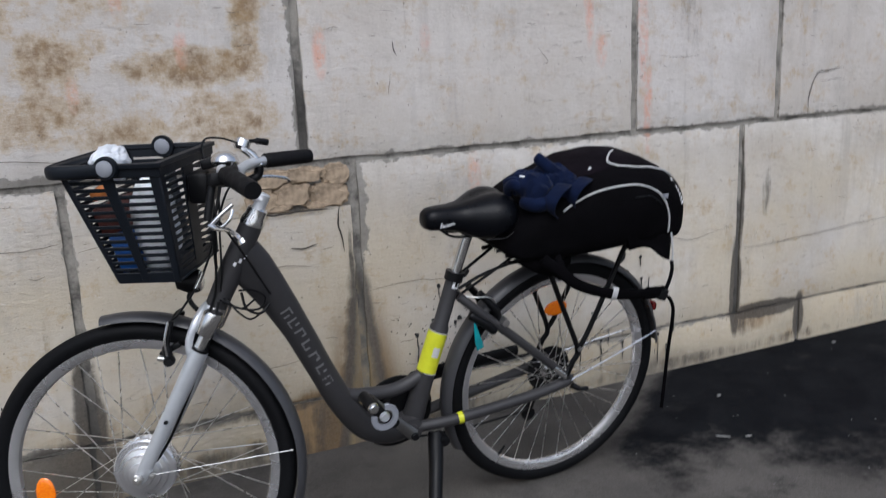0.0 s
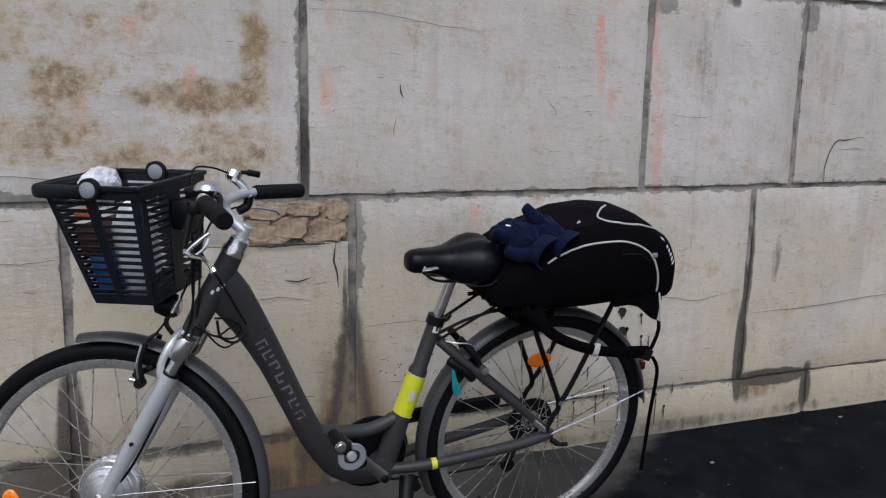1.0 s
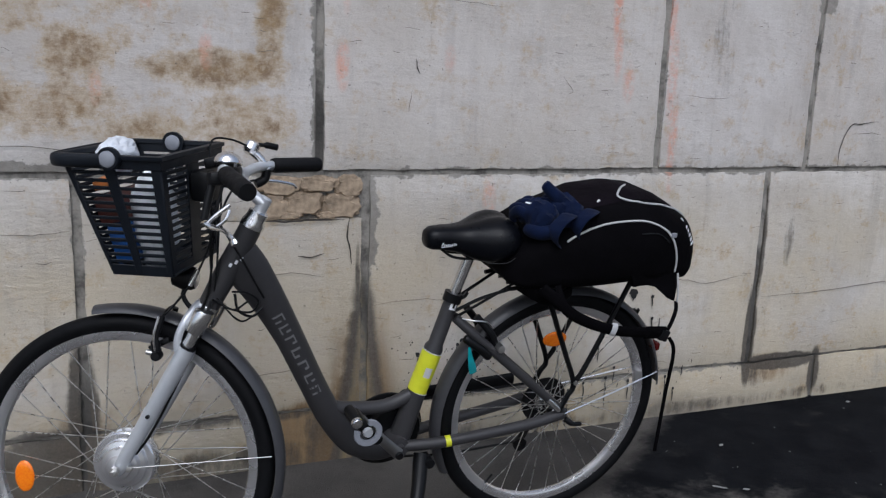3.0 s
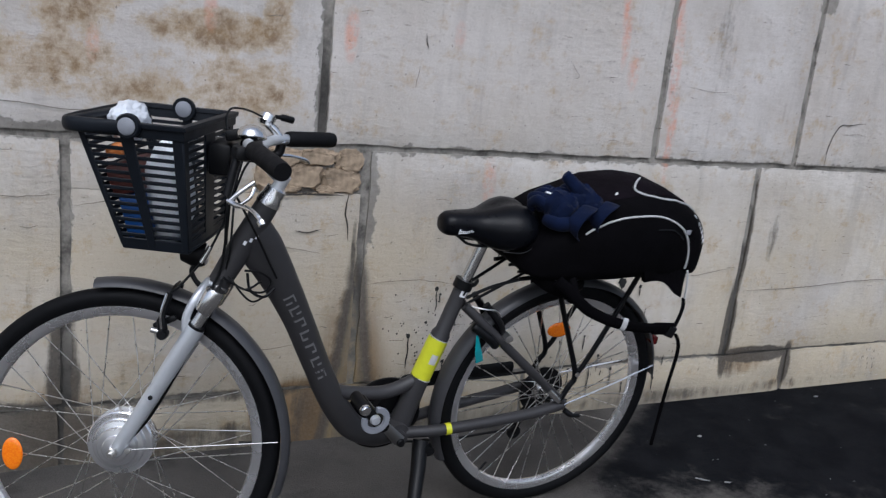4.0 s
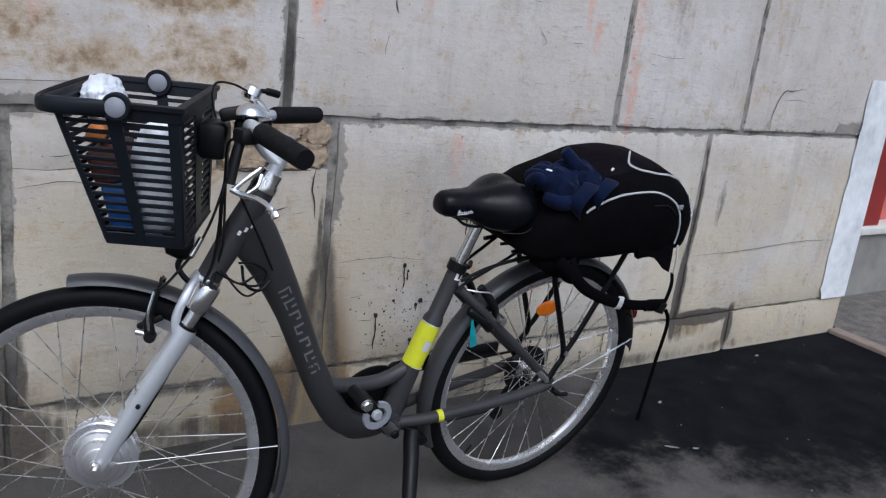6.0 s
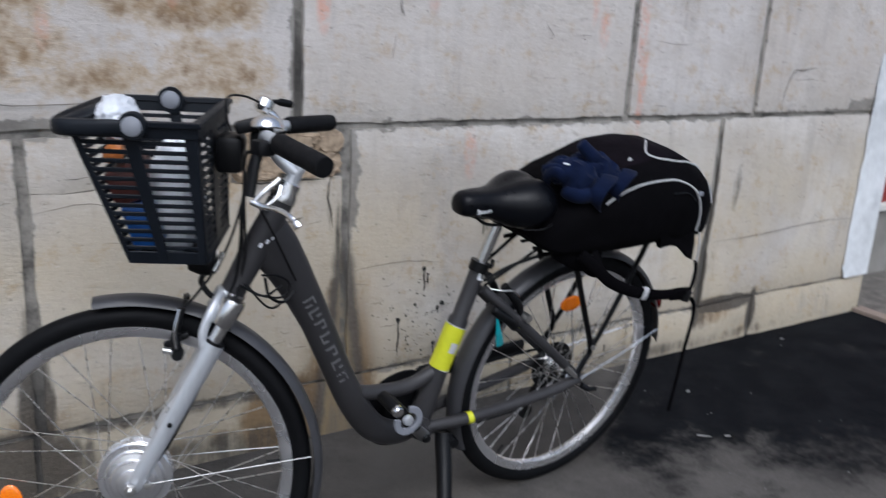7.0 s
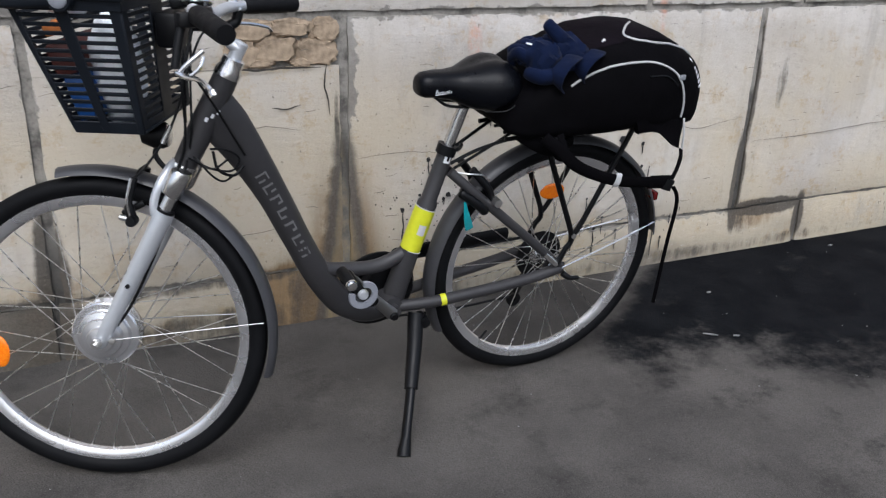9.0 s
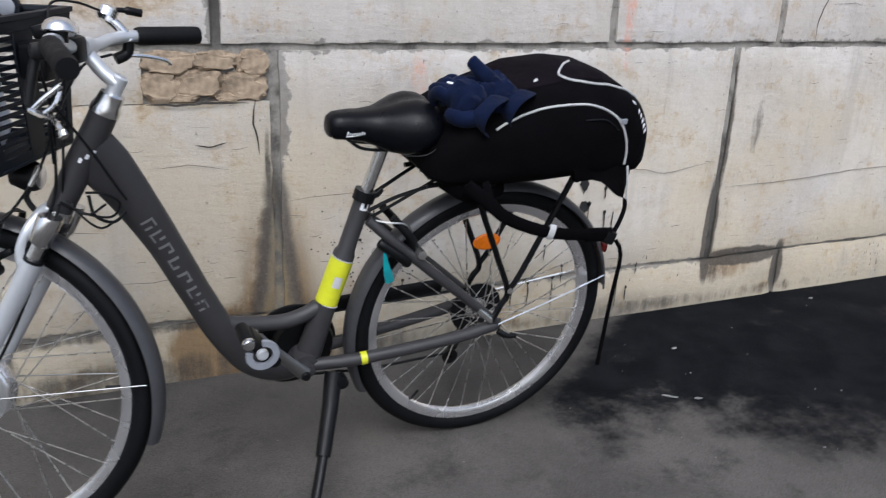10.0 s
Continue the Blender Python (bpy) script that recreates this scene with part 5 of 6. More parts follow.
def backpack_mesh():
    bm = bmesh.new()
    rings = []
    for x, hw, zb, zt in BAG:
        ring = []
        for k in range(40):
            a = 2 * math.pi * k / 40
            c, s = math.cos(a), math.sin(a)
            y = hw * math.copysign(abs(c) ** (0.62 if s > 0 else 0.4), c)
            mid = zb + (zt - zb) * 0.45
            z = mid + ((zt - mid) * abs(s) ** 0.9 if s > 0 else -(mid - zb) * abs(s) ** 0.45)
            p = Vector((x, y, z))
            p.y += 0.006 * noise.noise(p * 9)
            p.z += 0.006 * noise.noise(p * 11 + Vector((5, 0, 0)))
            ring.append(bm.verts.new(p))
        rings.append(ring)
    for a, b in zip(rings, rings[1:]):
        for k in range(40):
            bm.faces.new((a[k], a[(k + 1) % 40], b[(k + 1) % 40], b[k]))
    bm.faces.new(rings[0]), bm.faces.new(rings[-1])
    bmesh.ops.subdivide_edges(bm, edges=bm.edges[:], cuts=1, smooth=0.7, use_grid_fill=True)
    return bm


backpack = thing("backpack", BIKE, "black and plum nylon backpack lying on the luggage rack", "backpack")
bag_body = backpack_mesh()
BAG_TREE = BVHTree.FromBMesh(bag_body)
part("body", bag_body, M_BAG, backpack)


def on_bag(p, lift=0.0015):
    """The nearest place on the bag's cloth."""
    place, normal, _, _ = BAG_TREE.find_nearest(Vector(p))
    return place + normal * lift


def seam(points, name="piping", r=0.0026, material=None, label=""):
    return part(name, tube([on_bag(p) for p in smooth_line(points, 8)], r, 6), material or M_PIPING, backpack, label)


seam([(1.000, -0.15, 0.850), (1.024, -0.15, 0.864), (1.079, -0.15, 0.884), (1.144, -0.15, 0.892), (1.212, -0.15, 0.891), (1.262, -0.152, 0.872), (1.296, -0.152, 0.840), (1.318, -0.150, 0.795), (1.326, -0.150, 0.752)], label="pale reflective piping")
part("piping", tube(smooth_line([(1.327, -0.158, 0.752), (1.332, -0.163, 0.715), (1.338, -0.162, 0.676)]), 0.0024, 6), M_PIPING, backpack)
seam([(1.235, -0.01, 0.945), (1.192, -0.050, 0.946), (1.168, -0.080, 0.940), (1.183, -0.100, 0.928), (1.221, -0.108, 0.918), (1.273, -0.106, 0.911), (1.325, -0.095, 0.900), (1.365, -0.080, 0.880), (1.395, -0.05, 0.858)])
seam([(1.03, 0.02, 0.913), (1.00, 0.00, 0.900), (0.985, -0.03, 0.890)])
seam([(1.20, -0.158, 0.86), (1.25, -0.158, 0.858), (1.285, -0.158, 0.835)], "zip", 0.0018, M_BLACK)
part("zip_pull", box((0.016, 0.005, 0.012), (0, 0, 0), 0.002), M_BUTTON, backpack, "grey zip pull", at=Matrix.Translation(on_bag((1.296, -0.158, 0.853), 0.004)))


def cloth_patch(centre, along, up, w, h, name, material, label=""):
    """A small flat print that follows the cloth."""
    bm = bmesh.new()
    along, up = Vector(along).normalized(), Vector(up).normalized()
    rows = [[bm.verts.new(on_bag(Vector(centre) + along * w * (i / 4 - 0.5) + up * h * (j / 4 - 0.5), 0.002)) for i in range(5)] for j in range(5)]
    for j in range(4):
        for i in range(4):
            bm.faces.new((rows[j][i], rows[j][i + 1], rows[j + 1][i + 1], rows[j + 1][i]))
    return part(name, bm, material, backpack, label)


for k in range(5):
    cloth_patch((1.352 + 0.0042 * k, -0.126, 0.862 - 0.0105 * k), (0.5, 0.3, 0.2), (0.1, 0.1, 1), 0.012, 0.0072, "print_bar", M_WHITE, "white printed mark" if k == 0 else "")
cloth_patch((1.342, -0.125, 0.885), (0.6, 0.2, -0.5), (0.1, 0.2, 1), 0.016, 0.009, "print_shape", M_WHITE)
# plum top panel
top = bmesh.new()
rows = []
for i in range(15):
    x = 1.02 + 0.36 * i / 14
    w = 0.135 if x < 1.25 else 0.135 - 0.25 * (x - 1.25)
    rows.append([top.verts.new(on_bag((x, w * (2 * j / 10 - 1), 1.0), 0.0012)) for j in range(11)])
for a, b in zip(rows, rows[1:]):
    for j in range(10):
        top.faces.new((a[j], a[j + 1], b[j + 1], b[j]))
part("top_panel", top, M_BAGTOP, backpack, "dark plum top panel")


def webbing(points, w, thick, name, material, label="", side=(0, 0, 1), n=8, parent=None):
    line = smooth_line(points, n)
    return part(name, tube(line, thick / 2, 10, flat=w / thick, side=side), material, parent or backpack, label)


strap = webbing([(0.945, -0.150, 0.735), (0.985, -0.165, 0.705), (1.030, -0.178, 0.668), (1.108, -0.188, 0.636), (1.180, -0.196, 0.622), (1.262, -0.198, 0.615)], 0.028, 0.009, "shoulder_strap", M_BAG, "padded black shoulder strap hanging down", (0.2, 0, 1))
part("strap_stripe", tube([(1.128, -0.190, 0.632), (1.142, -0.192, 0.629)], 0.0056, 10, flat=3.0, side=(0.2, 0, 1)), M_PIPING, strap)
part("strap_end", tube([(1.225, -0.198, 0.617), (1.285, -0.198, 0.612)], 0.004, 10, flat=4.2, side=(0.1, 0, 1)), M_BAG, strap)
part("buckle", box((0.030, 0.008, 0.030), (1.284, -0.198, 0.604), 0.003, turn=Matrix.Rotation(radians(20), 4, "Y")), M_BLACK, strap, "black plastic buckle")
webbing([(1.338, -0.158, 0.676), (1.330, -0.172, 0.655), (1.308, -0.188, 0.628), (1.286, -0.198, 0.606)], 0.010, 0.002, "thin_strap", M_BAG, side=(-0.67, 0.46, 0.28))
webbing([(1.300, -0.200, 0.598), (1.314, -0.204, 0.575), (1.319, -0.206, 0.540), (1.314, -0.208, 0.450), (1.312, -0.210, 0.350), (1.312, -0.210, 0.275)], 0.0095, 0.002, "thin_strap", M_BAG, side=(0.85, -0.5, 0.3))
webbing([(0.915, -0.10, 0.728), (0.955, -0.125, 0.706), (1.000, -0.120, 0.690), (1.055, -0.100, 0.698)], 0.034, 0.016, "bunched_strap", M_BAG, "slack black strap bunched under the bag", (0.2, 0, 1))
webbing([(0.985, -0.152, 0.740), (1.000, -0.168, 0.690), (1.012, -0.120, 0.672), (1.030, -0.070, 0.690)], 0.018, 0.006, "strap_loop", M_BAG, side=(1, 0, 0.2))
flap = bmesh.new()
cols = []
for i in range(9):
    f = i / 8
    x = 1.185 + 0.185 * f
    drop = 0.055 * max(0, 1 - abs(f - 0.72) / 0.40) ** 1.2
    y = -0.150 + 0.05 * max(0, f - 0.7) / 0.3
    cols.append([flap.verts.new((x + 0.02 * k, y - 0.006 * math.sin(3 * k + i), 0.765 - k * (0.045 + drop))) for k in (0, 0.5, 1)] + [flap.verts.new((x + 0.02 * k, y + 0.012, 0.765 - k * (0.045 + drop))) for k in (1, 0.5, 0)])
for a, b in zip(cols, cols[1:]):
    for k in range(6):
        flap.faces.new((a[k], a[(k + 1) % 6], b[(k + 1) % 6], b[k]))
flap.faces.new(cols[0]), flap.faces.new(list(reversed(cols[-1])))
part("side_flap", flap, M_BAG, backpack, "loose black flap drooping over the rack")


# ---- gloves ----
def basis(a, b, up):
    """A pose at a whose x runs towards b."""
    x = (Vector(b) - Vector(a)).normalized()
    z = (Vector(up) - x * Vector(up).dot(x)).normalized()
    y = z.cross(x)
    return Matrix.Translation(a) @ Matrix((x, y, z)).transposed().to_4x4()


def glove(at, label, thumb):
    """A stuffed fleece glove with an open cuff; thumb: its line, in the bicycle's own measures."""
    g = thing("glove", at, label, "glove", "pair of gloves")
    line = [(0.018, 0, 0), (0.028, 0, 0), (0.048, 0, 0.004), (0.075, 0, 0.006), (0.100, 0, 0.002), (0.122, 0, -0.004), (0.132, 0, -0.008)]
    palm = tube(smooth_line(line, 6), spread([0.030, 0.032, 0.037, 0.038, 0.034, 0.028, 0.018], 37), 28, flat=1.30, side=(0, 1, 0))
    for v in palm.verts:
        d = Vector((0, v.co.y, v.co.z)).normalized() if abs(v.co.y) + abs(v.co.z) > 1e-5 else Vector((0, 0, 1))
        v.co += d * (0.012 * noise.noise(v.co * 30 + at.translation * 9) - 0.009 * (1 - abs(noise.noise(v.co * 42 + at.translation * 5))) ** 6)
    part("palm", palm, M_GLOVE, g)
    for k in range(4):
        y = -0.027 + 0.018 * k
        part("finger", tube(smooth_line([(0.095, y, 0.006), (0.124, y * 1.1, 0.008 + 0.004 * (k % 2)), (0.140 + 0.006 * (k % 3), y * 1.05, -0.006), (0.136, y * 1.0, -0.024)], 5), spread([0.014, 0.0150, 0.0140, 0.011], 16), 14, round_ends=True), M_GLOVE, g)
    part("thumb", tube(smooth_line([at.inverted() @ BIKE @ Vector(p) for p in thumb], 6), spread([0.020, 0.019, 0.0175, 0.015], 6 * (len(thumb) - 1) + 1), 16, round_ends=True), M_GLOVE, g)
    cuff = bmesh.new()
    rings = []
    for x, r in ((0.020, 0.032), (0.010, 0.036), (-0.004, 0.0395), (-0.016, 0.042), (-0.021, 0.0425), (-0.022, 0.040), (-0.012, 0.036)):
        rings.append([cuff.verts.new((x + 0.005 * math.sin(2 * a + 1), 1.25 * r * math.cos(a), r * math.sin(a) * (1 + 0.06 * math.sin(3 * a + x * 60)))) for a in (2 * math.pi * k / 32 for k in range(32))])
    for a, b in zip(rings, rings[1:]):
        for k in range(32):
            cuff.faces.new((a[k], a[(k + 1) % 32], b[(k + 1) % 32], b[k]))
    part("cuff", cuff, M_GLOVE, g, "wide open navy cuff")
    # a black plug puts the shade of the open cuff into colour
    cuff_shade = bmesh.new()
    rings = []
    for x, r in ((-0.012, 0.0385), (0.004, 0.034), (0.014, 0.024), (0.018, 0.006)):
        rings.append([cuff_shade.verts.new((x + 0.005 * math.sin(2 * a + 1), 1.25 * r * math.cos(a), r * math.sin(a))) for a in (2 * math.pi * k / 32 for k in range(32))])
    for a, b in zip(rings, rings[1:]):
        for k in range(32):
            cuff_shade.faces.new((a[k], a[(k + 1) % 32], b[(k + 1) % 32], b[k]))
    cuff_shade.faces.new(rings[-1])
    part("cuff_shade", cuff_shade, M_BAG, g, "black inner plug for the shade inside the cuff")
    part("tab", box((0.030, 0.013, 0.0015), (-0.030, 0.016, -0.046), 0.0005, turn=Matrix.Rotation(radians(40), 4, "Y")), M_WHITE, g, "small white tab")
    part("print_bar", box((0.016, 0.006, 0.0012), (0.108, 0.012, 0.036), 0.0004, turn=Matrix.Rotation(radians(12), 4, "Y")), M_WHITE, g)
    return g


glove(BIKE @ basis((0.990, -0.128, 0.874), (0.932, -0.050, 0.898), (-0.35, -0.3, 1)) @ Matrix.Diagonal((0.84, 0.82, 1.0, 1)), "navy fleece glove lying between saddle and backpack",
      [(0.962, -0.122, 0.864), (0.942, -0.120, 0.862), (0.927, -0.107, 0.862), (0.919, -0.092, 0.864)])
glove(BIKE @ basis((1.054, -0.122, 0.882), (0.999, -0.044, 0.910), (-0.35, -0.3, 1)) @ Matrix.Diagonal((0.80, 0.82, 0.98, 1)), "navy fleece glove lying on the backpack's top",
      [(1.030, -0.085, 0.905), (1.010, -0.076, 0.926), (0.990, -0.066, 0.944), (0.974, -0.060, 0.960)])
part("zip_cord", tube(smooth_line([(1.080, -0.085, 0.896), (1.098, -0.085, 0.908), (1.117, -0.08, 0.926)]), 0.0035, 8), M_PIPING, backpack, "pale zip cord")

# ---- wall: rubble filling, limewash, cracks, drips ----
random.seed(5)
for sx, sz, w, h in ((0.470, 0.862, 0.125, 0.050), (0.585, 0.866, 0.110, 0.044), (0.672, 0.858, 0.075, 0.055), (0.448, 0.802, 0.085, 0.068), (0.545, 0.812, 0.115, 0.062), (0.655, 0.800, 0.105, 0.066), (0.500, 0.775, 0.070, 0.022), (0.610, 0.774, 0.06, 0.02)):
    stone = bmesh.new()
    bmesh.ops.create_icosphere(stone, subdivisions=4, radius=1.0)
    for v in stone.verts:
        d = v.co.copy()
        seed = Vector((sx * 37, sz * 41, 0))
        k = 1 + 0.30 * noise.noise(d * 1.4 + seed) + 0.16 * noise.noise(d * 4.1 + seed) + 0.08 * noise.noise(d * 10 + seed)
        v.co = Vector((math.copysign(abs(d.x) ** 0.7, d.x) * w * 0.53, d.y * 0.022, math.copysign(abs(d.z) ** 0.7, d.z) * h * 0.56)) * k
        v.co.y = max(v.co.y, -0.016 + 0.003 * noise.noise(d * 6 + seed))
    part("stone", stone, M_PATCH, wall, at=Matrix.Translation((sx, 0.016, sz)))


def ribbon(points, width, y=-0.0045, rough=0.35, bm=None):
    """A thin flat line on the wall through points (x, z)."""
    bm = bm or bmesh.new()
    pts = smooth_line([(px, 0, pz) for px, pz in points], 5)
    rows = []
    for i, p in enumerate(pts):
        d = (pts[min(i + 1, len(pts) - 1)] - pts[max(i - 1, 0)]).normalized()
        nrm = Vector((-d.z, 0, d.x))
        f = i / (len(pts) - 1)
        w = width * (0.25 + 0.75 * min(1, 4 * f, 4 * (1 - f))) * (1 + rough * noise.noise(p * 90)) / 2
        c = p + nrm * 0.004 * noise.noise(p * 35)
        rows.append((bm.verts.new((c + nrm * w).to_tuple()), bm.verts.new((c - nrm * w).to_tuple())))
        for v in rows[-1]:
            v.co.y = y
    for a, b in zip(rows, rows[1:]):
        bm.faces.new((a[0], a[1], b[1], b[0]))
    return bm


CRACKS = [([(0.676, 0.768), (0.670, 0.715), (0.676, 0.68), (0.682, 0.625)], 0.007), ([(0.41, 0.762), (0.48, 0.759), (0.56, 0.763), (0.66, 0.760)], 0.009), ([(0.52, 0.655), (0.56, 0.650), (0.60, 0.660)], 0.006), ([(2.548, 0.905), (2.552, 0.985), (2.585, 1.058), (2.640, 1.068), (2.725, 1.078)], 0.006), ([(2.60, 1.03), (2.68, 1.035), (2.75, 1.028)], 0.003),
          ([(0.870, 1.236), (0.876, 1.214), (0.882, 1.192)], 0.005), ([(0.860, 1.142), (0.856, 1.110), (0.852, 1.080)], 0.003), ([(2.26, 0.425), (2.6, 0.432), (2.9, 0.452), (3.15, 0.446)], 0.004),
          ([(2.95, 0.60), (3.08, 0.592)], 0.003), ([(-0.05, 0.72), (0.05, 0.735), (0.12, 0.725)], 0.003), ([(-0.30, 0.75), (-0.18, 0.742), (-0.09, 0.75)], 0.003), ([(-0.62, 0.655), (-0.45, 0.648), (-0.30, 0.662)], 0.004),
          ([(-0.70, 0.93), (-0.685, 1.00), (-0.675, 1.06)], 0.004), ([(-0.36, 0.965), (-0.2, 0.975), (-0.05, 0.962), (0.10, 0.968), (0.22, 0.958)], 0.003), ([(0.60, 1.44), (0.8, 1.435), (1.0, 1.41), (1.15, 1.40)], 0.0025),
          ([(1.366, 1.200), (1.385, 1.178), (1.402, 1.155), (1.385, 1.145)], 0.003), ([(0.50, 0.705), (0.56, 0.70)], 0.003), ([(0.42, 0.60), (0.50, 0.605), (0.60, 0.59)], 0.003), ([(0.75, 0.49), (0.9, 0.50), (1.05, 0.485)], 0.0025),
          ([(1.75, 0.50), (1.9, 0.51), (2.0, 0.49), (2.18, 0.515)], 0.003), ([(1.95, 0.62), (2.1, 0.60)], 0.003), ([(0.02, 0.45), (0.15, 0.455), (0.30, 0.44)], 0.003), ([(-0.64, 0.40), (-0.5, 0.392)], 0.004), ([(-0.64, 0.30), (-0.4, 0.312), (-0.28, 0.318)], 0.003),
          ([(1.84, 1.155), (1.95, 1.145), (2.02, 1.15)], 0.0025), ([(2.62, 0.30), (2.75, 0.31)], 0.003), ([(3.0, 1.01), (3.12, 1.02)], 0.0025), ([(0.3, 0.30), (0.42, 0.298), (0.55, 0.31)], 0.003)]
for line, w in CRACKS:
    part("crack", ribbon(line, w * 0.65), M_CRACK if w > 0.0045 else M_HAIR, wall, smooth=False)
hair = bmesh.new()
for _ in range(120):
    x, z = random.uniform(-0.75, 3.1), random.choice((random.uniform(0.19, 0.88), random.uniform(0.92, 1.54)))
    l = random.uniform(0.012, 0.055)
    ribbon([(x, z), (x + l / 2, z + random.uniform(-0.003, 0.003)), (x + l, z + random.uniform(-0.005, 0.005))], random.uniform(0.0010, 0.0019), bm=hair)
tagged(part("hairline_marks", hair, M_HAIR, wall, smooth=False), kind="stuff")


def drip(x, z, r, run, seed):
    """A blot of black paint with a thin run below it."""
    bm = bmesh.new()
    ring = [bm.verts.new((x + r * k * math.cos(a), -0.0052, z + 1.1 * r * k * math.sin(a))) for a, k in ((2 * math.pi * i / 14, 1 + 0.45 * noise.noise((i * 1.3, seed, 0))) for i in range(14))]
    bm.faces.new(ring)
    if run:
        ribbon([(x, z), (x + 0.001, z - run * 0.5), (x, z - run)], 0.0042, -0.0050, 0.5, bm)
    tagged(part("paint_drip", bm, M_DRIP, wall, smooth=False))


DRIPS = [(0.986, 0.470, 0.007, 0.075), (1.000, 0.452, 0.004, 0.03), (0.904, 0.318, 0.007, 0.11), (1.055, 0.353, 0.008, 0.0), (1.040, 0.340, 0.006, 0.02), (1.031, 0.225, 0.006, 0.06), (1.092, 0.220, 0.005, 0.05), (1.191, 0.600, 0.004, 0.045),
         (1.205, 0.598, 0.003, 0.03), (1.696, 0.472, 0.017, 0.03), (1.703, 0.400, 0.018, 0.05), (1.720, 0.408, 0.008, 0.06), (1.777, 0.455, 0.006, 0.035), (1.782, 0.375, 0.006, 0.06), (1.815, 0.370, 0.003, 0.05), (1.609, 0.170, 0.006, 0.11), (1.702, 0.150, 0.006, 0.07),
         (1.640, 0.205, 0.005, 0.06), (1.86, 0.150, 0.006, 0.12), (1.90, 0.10, 0.005, 0.05), (1.76, 0.09, 0.004, 0.05), (1.93, 0.175, 0.004, 0.03), (1.52, 0.16, 0.005, 0.08), (1.46, 0.14, 0.004, 0.07), (1.57, 0.28, 0.004, 0.05), (0.96, 0.36, 0.005, 0.0), (1.11, 0.30, 0.005, 0.03)]
for k, (x, z, r, run) in enumerate(DRIPS):
    drip(x, z, r, run, k * 1.7)
specks = bmesh.new()
for _ in range(120):
    x, z = random.gauss(1.03, 0.09), random.gauss(0.30, 0.07)
    r = random.uniform(0.001, 0.0035)
    specks.faces.new([specks.verts.new((x + r * math.cos(a), -0.0048, z + r * math.sin(a))) for a in (math.pi * i / 3 for i in range(6))])
for _ in range(60):
    x, z = random.choice(((3.05 + random.gauss(0, 0.03), random.uniform(0.02, 0.15)), (random.gauss(1.75, 0.15), random.uniform(0.03, 0.2)), (random.gauss(-0.5, 0.1), random.uniform(0.3, 0.5))))
    r = random.uniform(0.0015, 0.004)
    specks.faces.new([specks.verts.new((x + 0.5 * r * math.cos(a), -0.0048, z + r * 2.2 * math.sin(a))) for a in (math.pi * i / 3 for i in range(6))])
tagged(part("paint_specks", specks, M_DRIP, wall, smooth=False), kind="stuff")

lime = bmesh.new()
rows = []
for k in range(41):
    z = 0.168 + 0.972 * k / 40
    left = 3.150 + 0.010 * noise.noise((0, z * 9, 1)) + 0.004 * noise.noise((0, z * 50, 1))
    if z < 0.25:
        left += 0.05 * (0.25 - z) / 0.08 * abs(noise.noise((3, z * 30, 0)) + 0.4)
    right = 3.347
    rows.append([lime.verts.new((left + (right - left) * i / 4, -0.0055, z)) for i in range(5)] + [lime.verts.new((3.3515, -0.0055, z)), lime.verts.new((3.3515, 0.298, z))])
for a, b in zip(rows, rows[1:]):
    for k in range(6):
        lime.faces.new((a[k], a[k + 1], b[k + 1], b[k]))
part("limewash_band", lime, M_WHITEWASH, wall, "white painted band down the wall's corner", smooth=False)

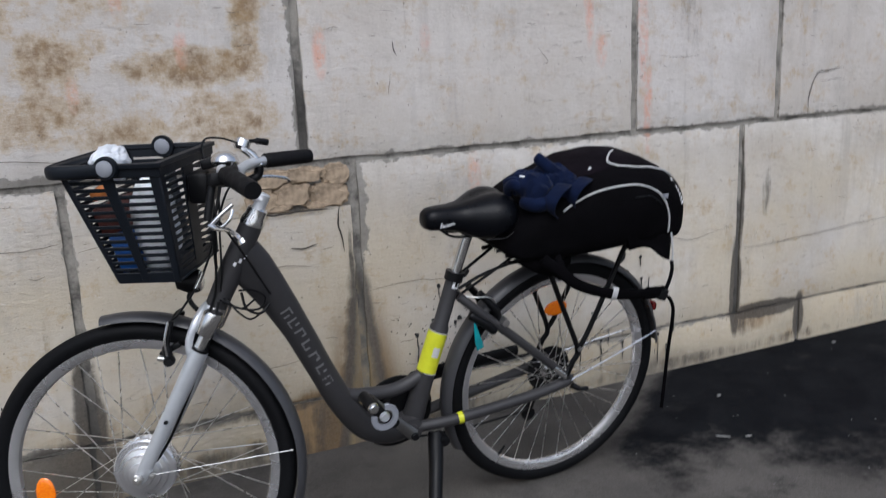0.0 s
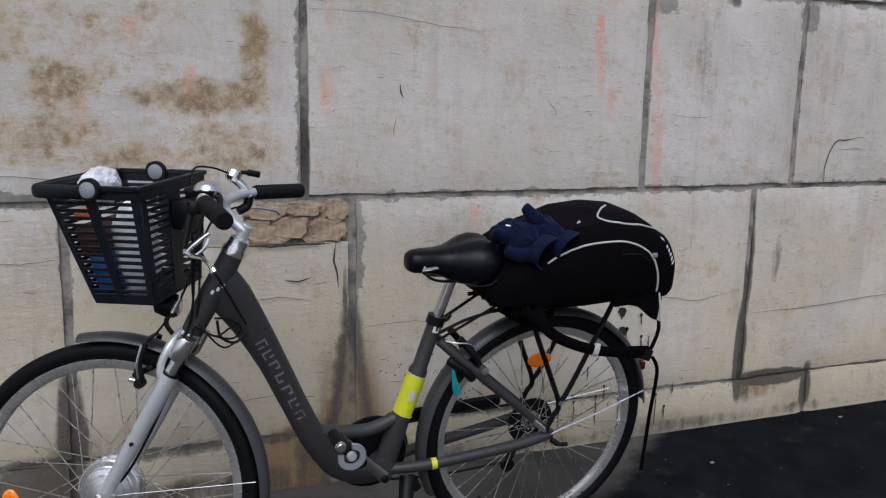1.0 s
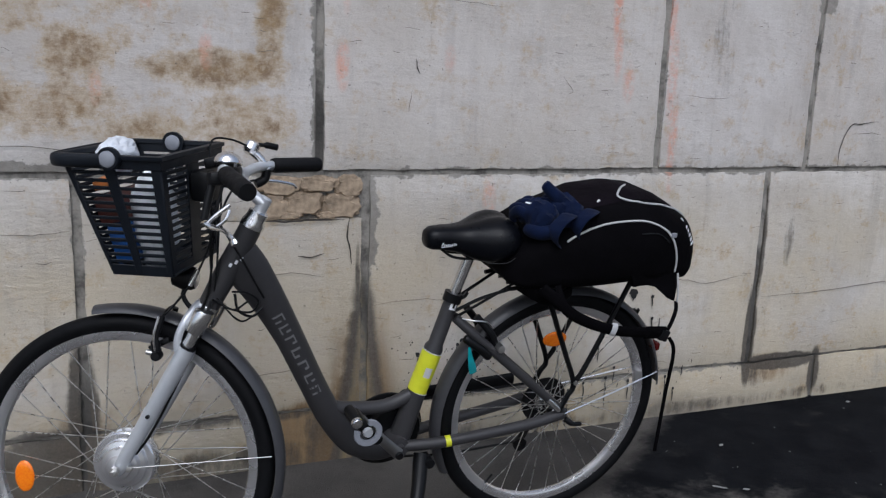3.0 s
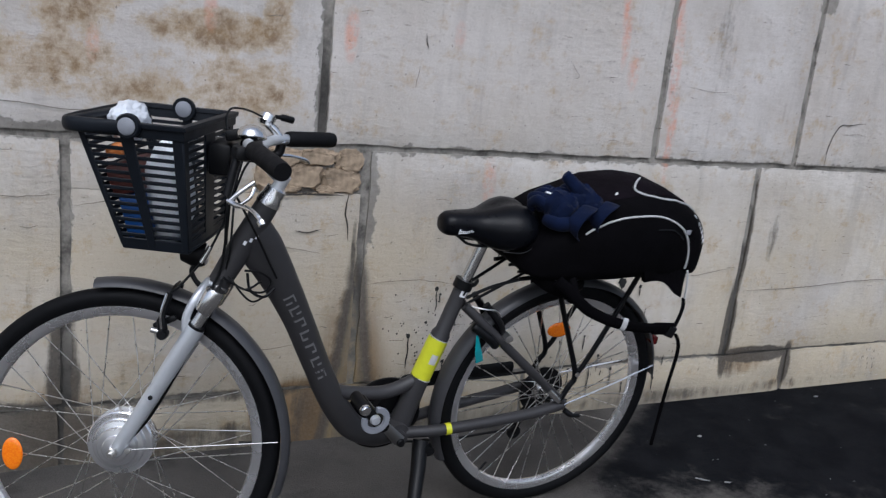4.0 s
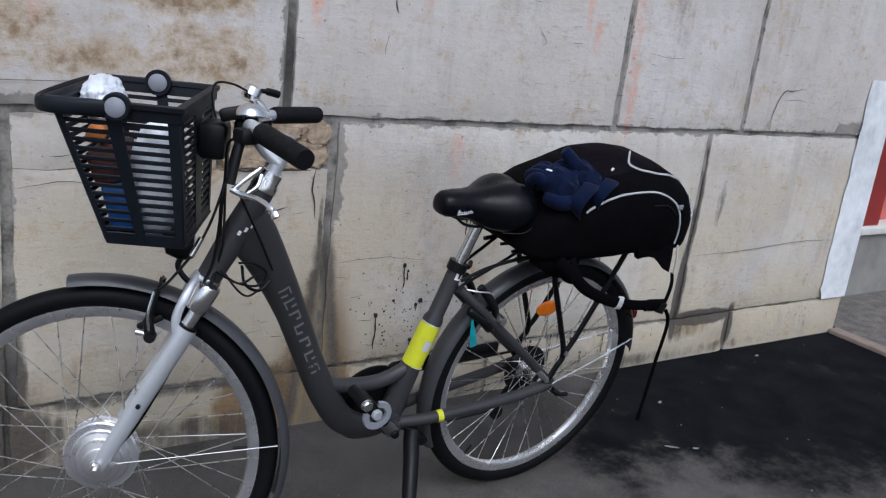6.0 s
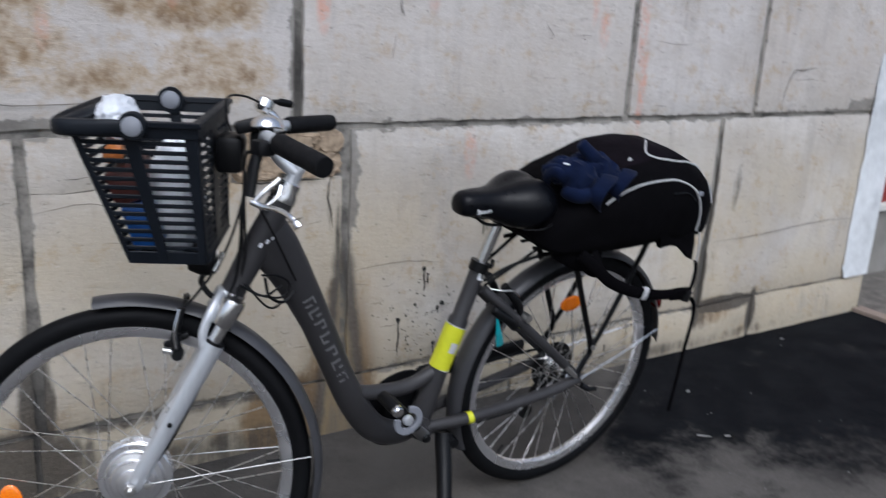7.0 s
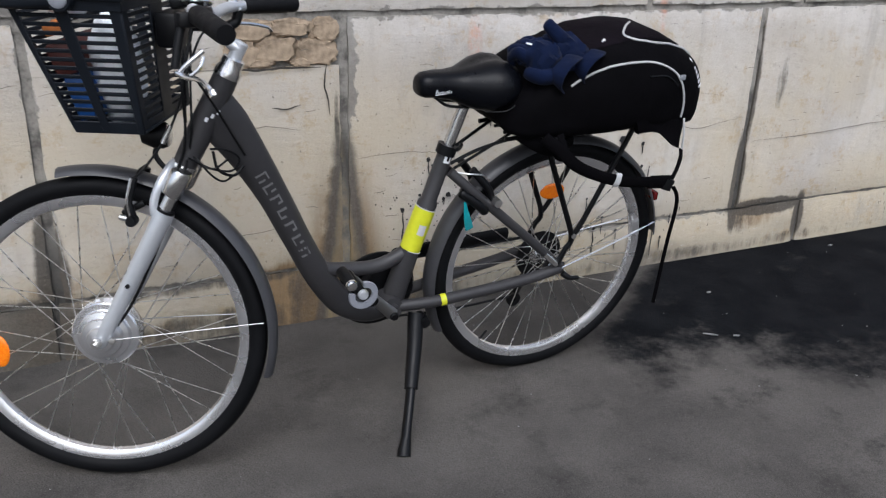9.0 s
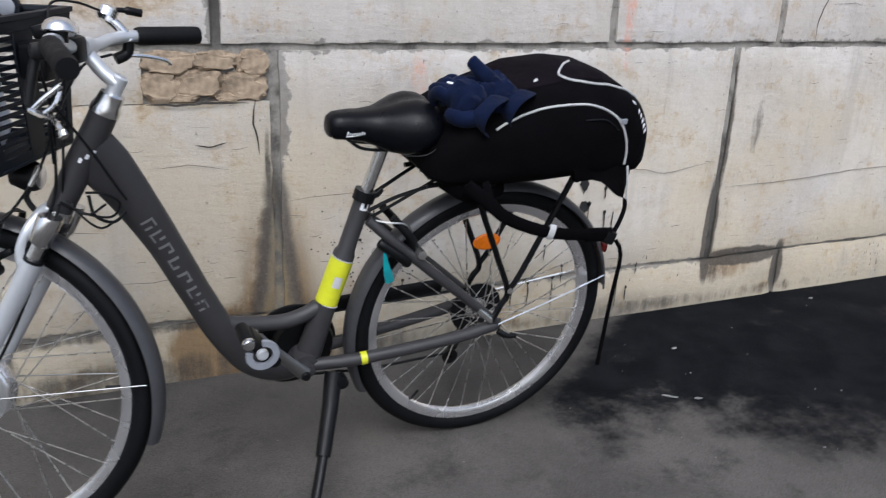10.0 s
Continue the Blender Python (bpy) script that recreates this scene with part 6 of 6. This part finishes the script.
# ---- past the corner: low wall, red frontage ----
low_wall = tagged(part("wall_east", box((7.0, 0.30, 0.345), (6.86, 0.460, 0.1725), 0.006), M_GREYWALL, smooth=False), "low grey rendered wall with a pale sill", "wall", kind="structure")
part("sill", box((7.0, 0.34, 0.040), (6.86, 0.455, 0.367), 0.006), M_SILL, low_wall, "pale painted sill")
front = thing("shop_front", Matrix.Translation((3.365, 0.35, 0.388)), "red-framed shop front with salmon and cream tiles", "shop front", kind="structure")
part("backing", box((6.9, 0.05, 3.0), (3.46, 0.09, 1.5)), M_MORTAR, front, smooth=False)
for px in (0.62, 2.6, 4.6):
    part("post", box((0.15, 0.07, 3.0), (px, 0.0, 1.5), 0.006), M_REDPAINT, front, "dark red painted post", smooth=False)
for i in range(24):
    for j in range(16):
        tx, tz = -0.02 + 0.235 * i, 0.082 + 0.164 * j
        m = M_CREAM if noise.noise((i * 0.31 + 2.2, j * 0.35, 4)) > 0.10 else M_SALMON
        part("tile", box((0.228, 0.016, 0.156), (0, 0, 0)), m, front, smooth=False, at=Matrix.Translation((tx + 0.115, 0.056, tz)))

# ---- litter on the asphalt ----
flakes = bmesh.new()
for _ in range(70):
    x, y = random.uniform(-0.8, 3.0), random.uniform(-1.5, -0.08)
    r = random.uniform(0.001, 0.0032) * (1 if random.random() < 0.9 else 1.6)
    flakes.faces.new([flakes.verts.new((x + r * random.uniform(0.5, 1.2) * math.cos(a), y + r * random.uniform(0.5, 1.2) * math.sin(a), 0.0005)) for a in (2 * math.pi * i / 6 for i in range(6))])
tagged(part("litter_flakes", flakes, M_SCRAP, smooth=False), "scattered pale flakes of grit and plaster", "litter", kind="stuff")
for sx, sy, w, h, rz in ((1.905, -0.282, 0.022, 0.012, 10), (1.70, -0.53, 0.050, 0.006, -38), (1.77, -0.565, 0.026, 0.006, -20), (2.66, -0.10, 0.022, 0.012, 5), (-0.58, -0.055, 0.030, 0.010, 0), (-0.52, -0.12, 0.010, 0.010, 0)):
    tagged(part("paper_scrap", crumple((w / 2, h / 2, 0.003), sx * 3, 0.3, 2), M_SCRAP, at=pose(sx, sy, 0.001, 0, 0, rz)), "small pale scrap lying on the asphalt", "litter", "scraps on the street")
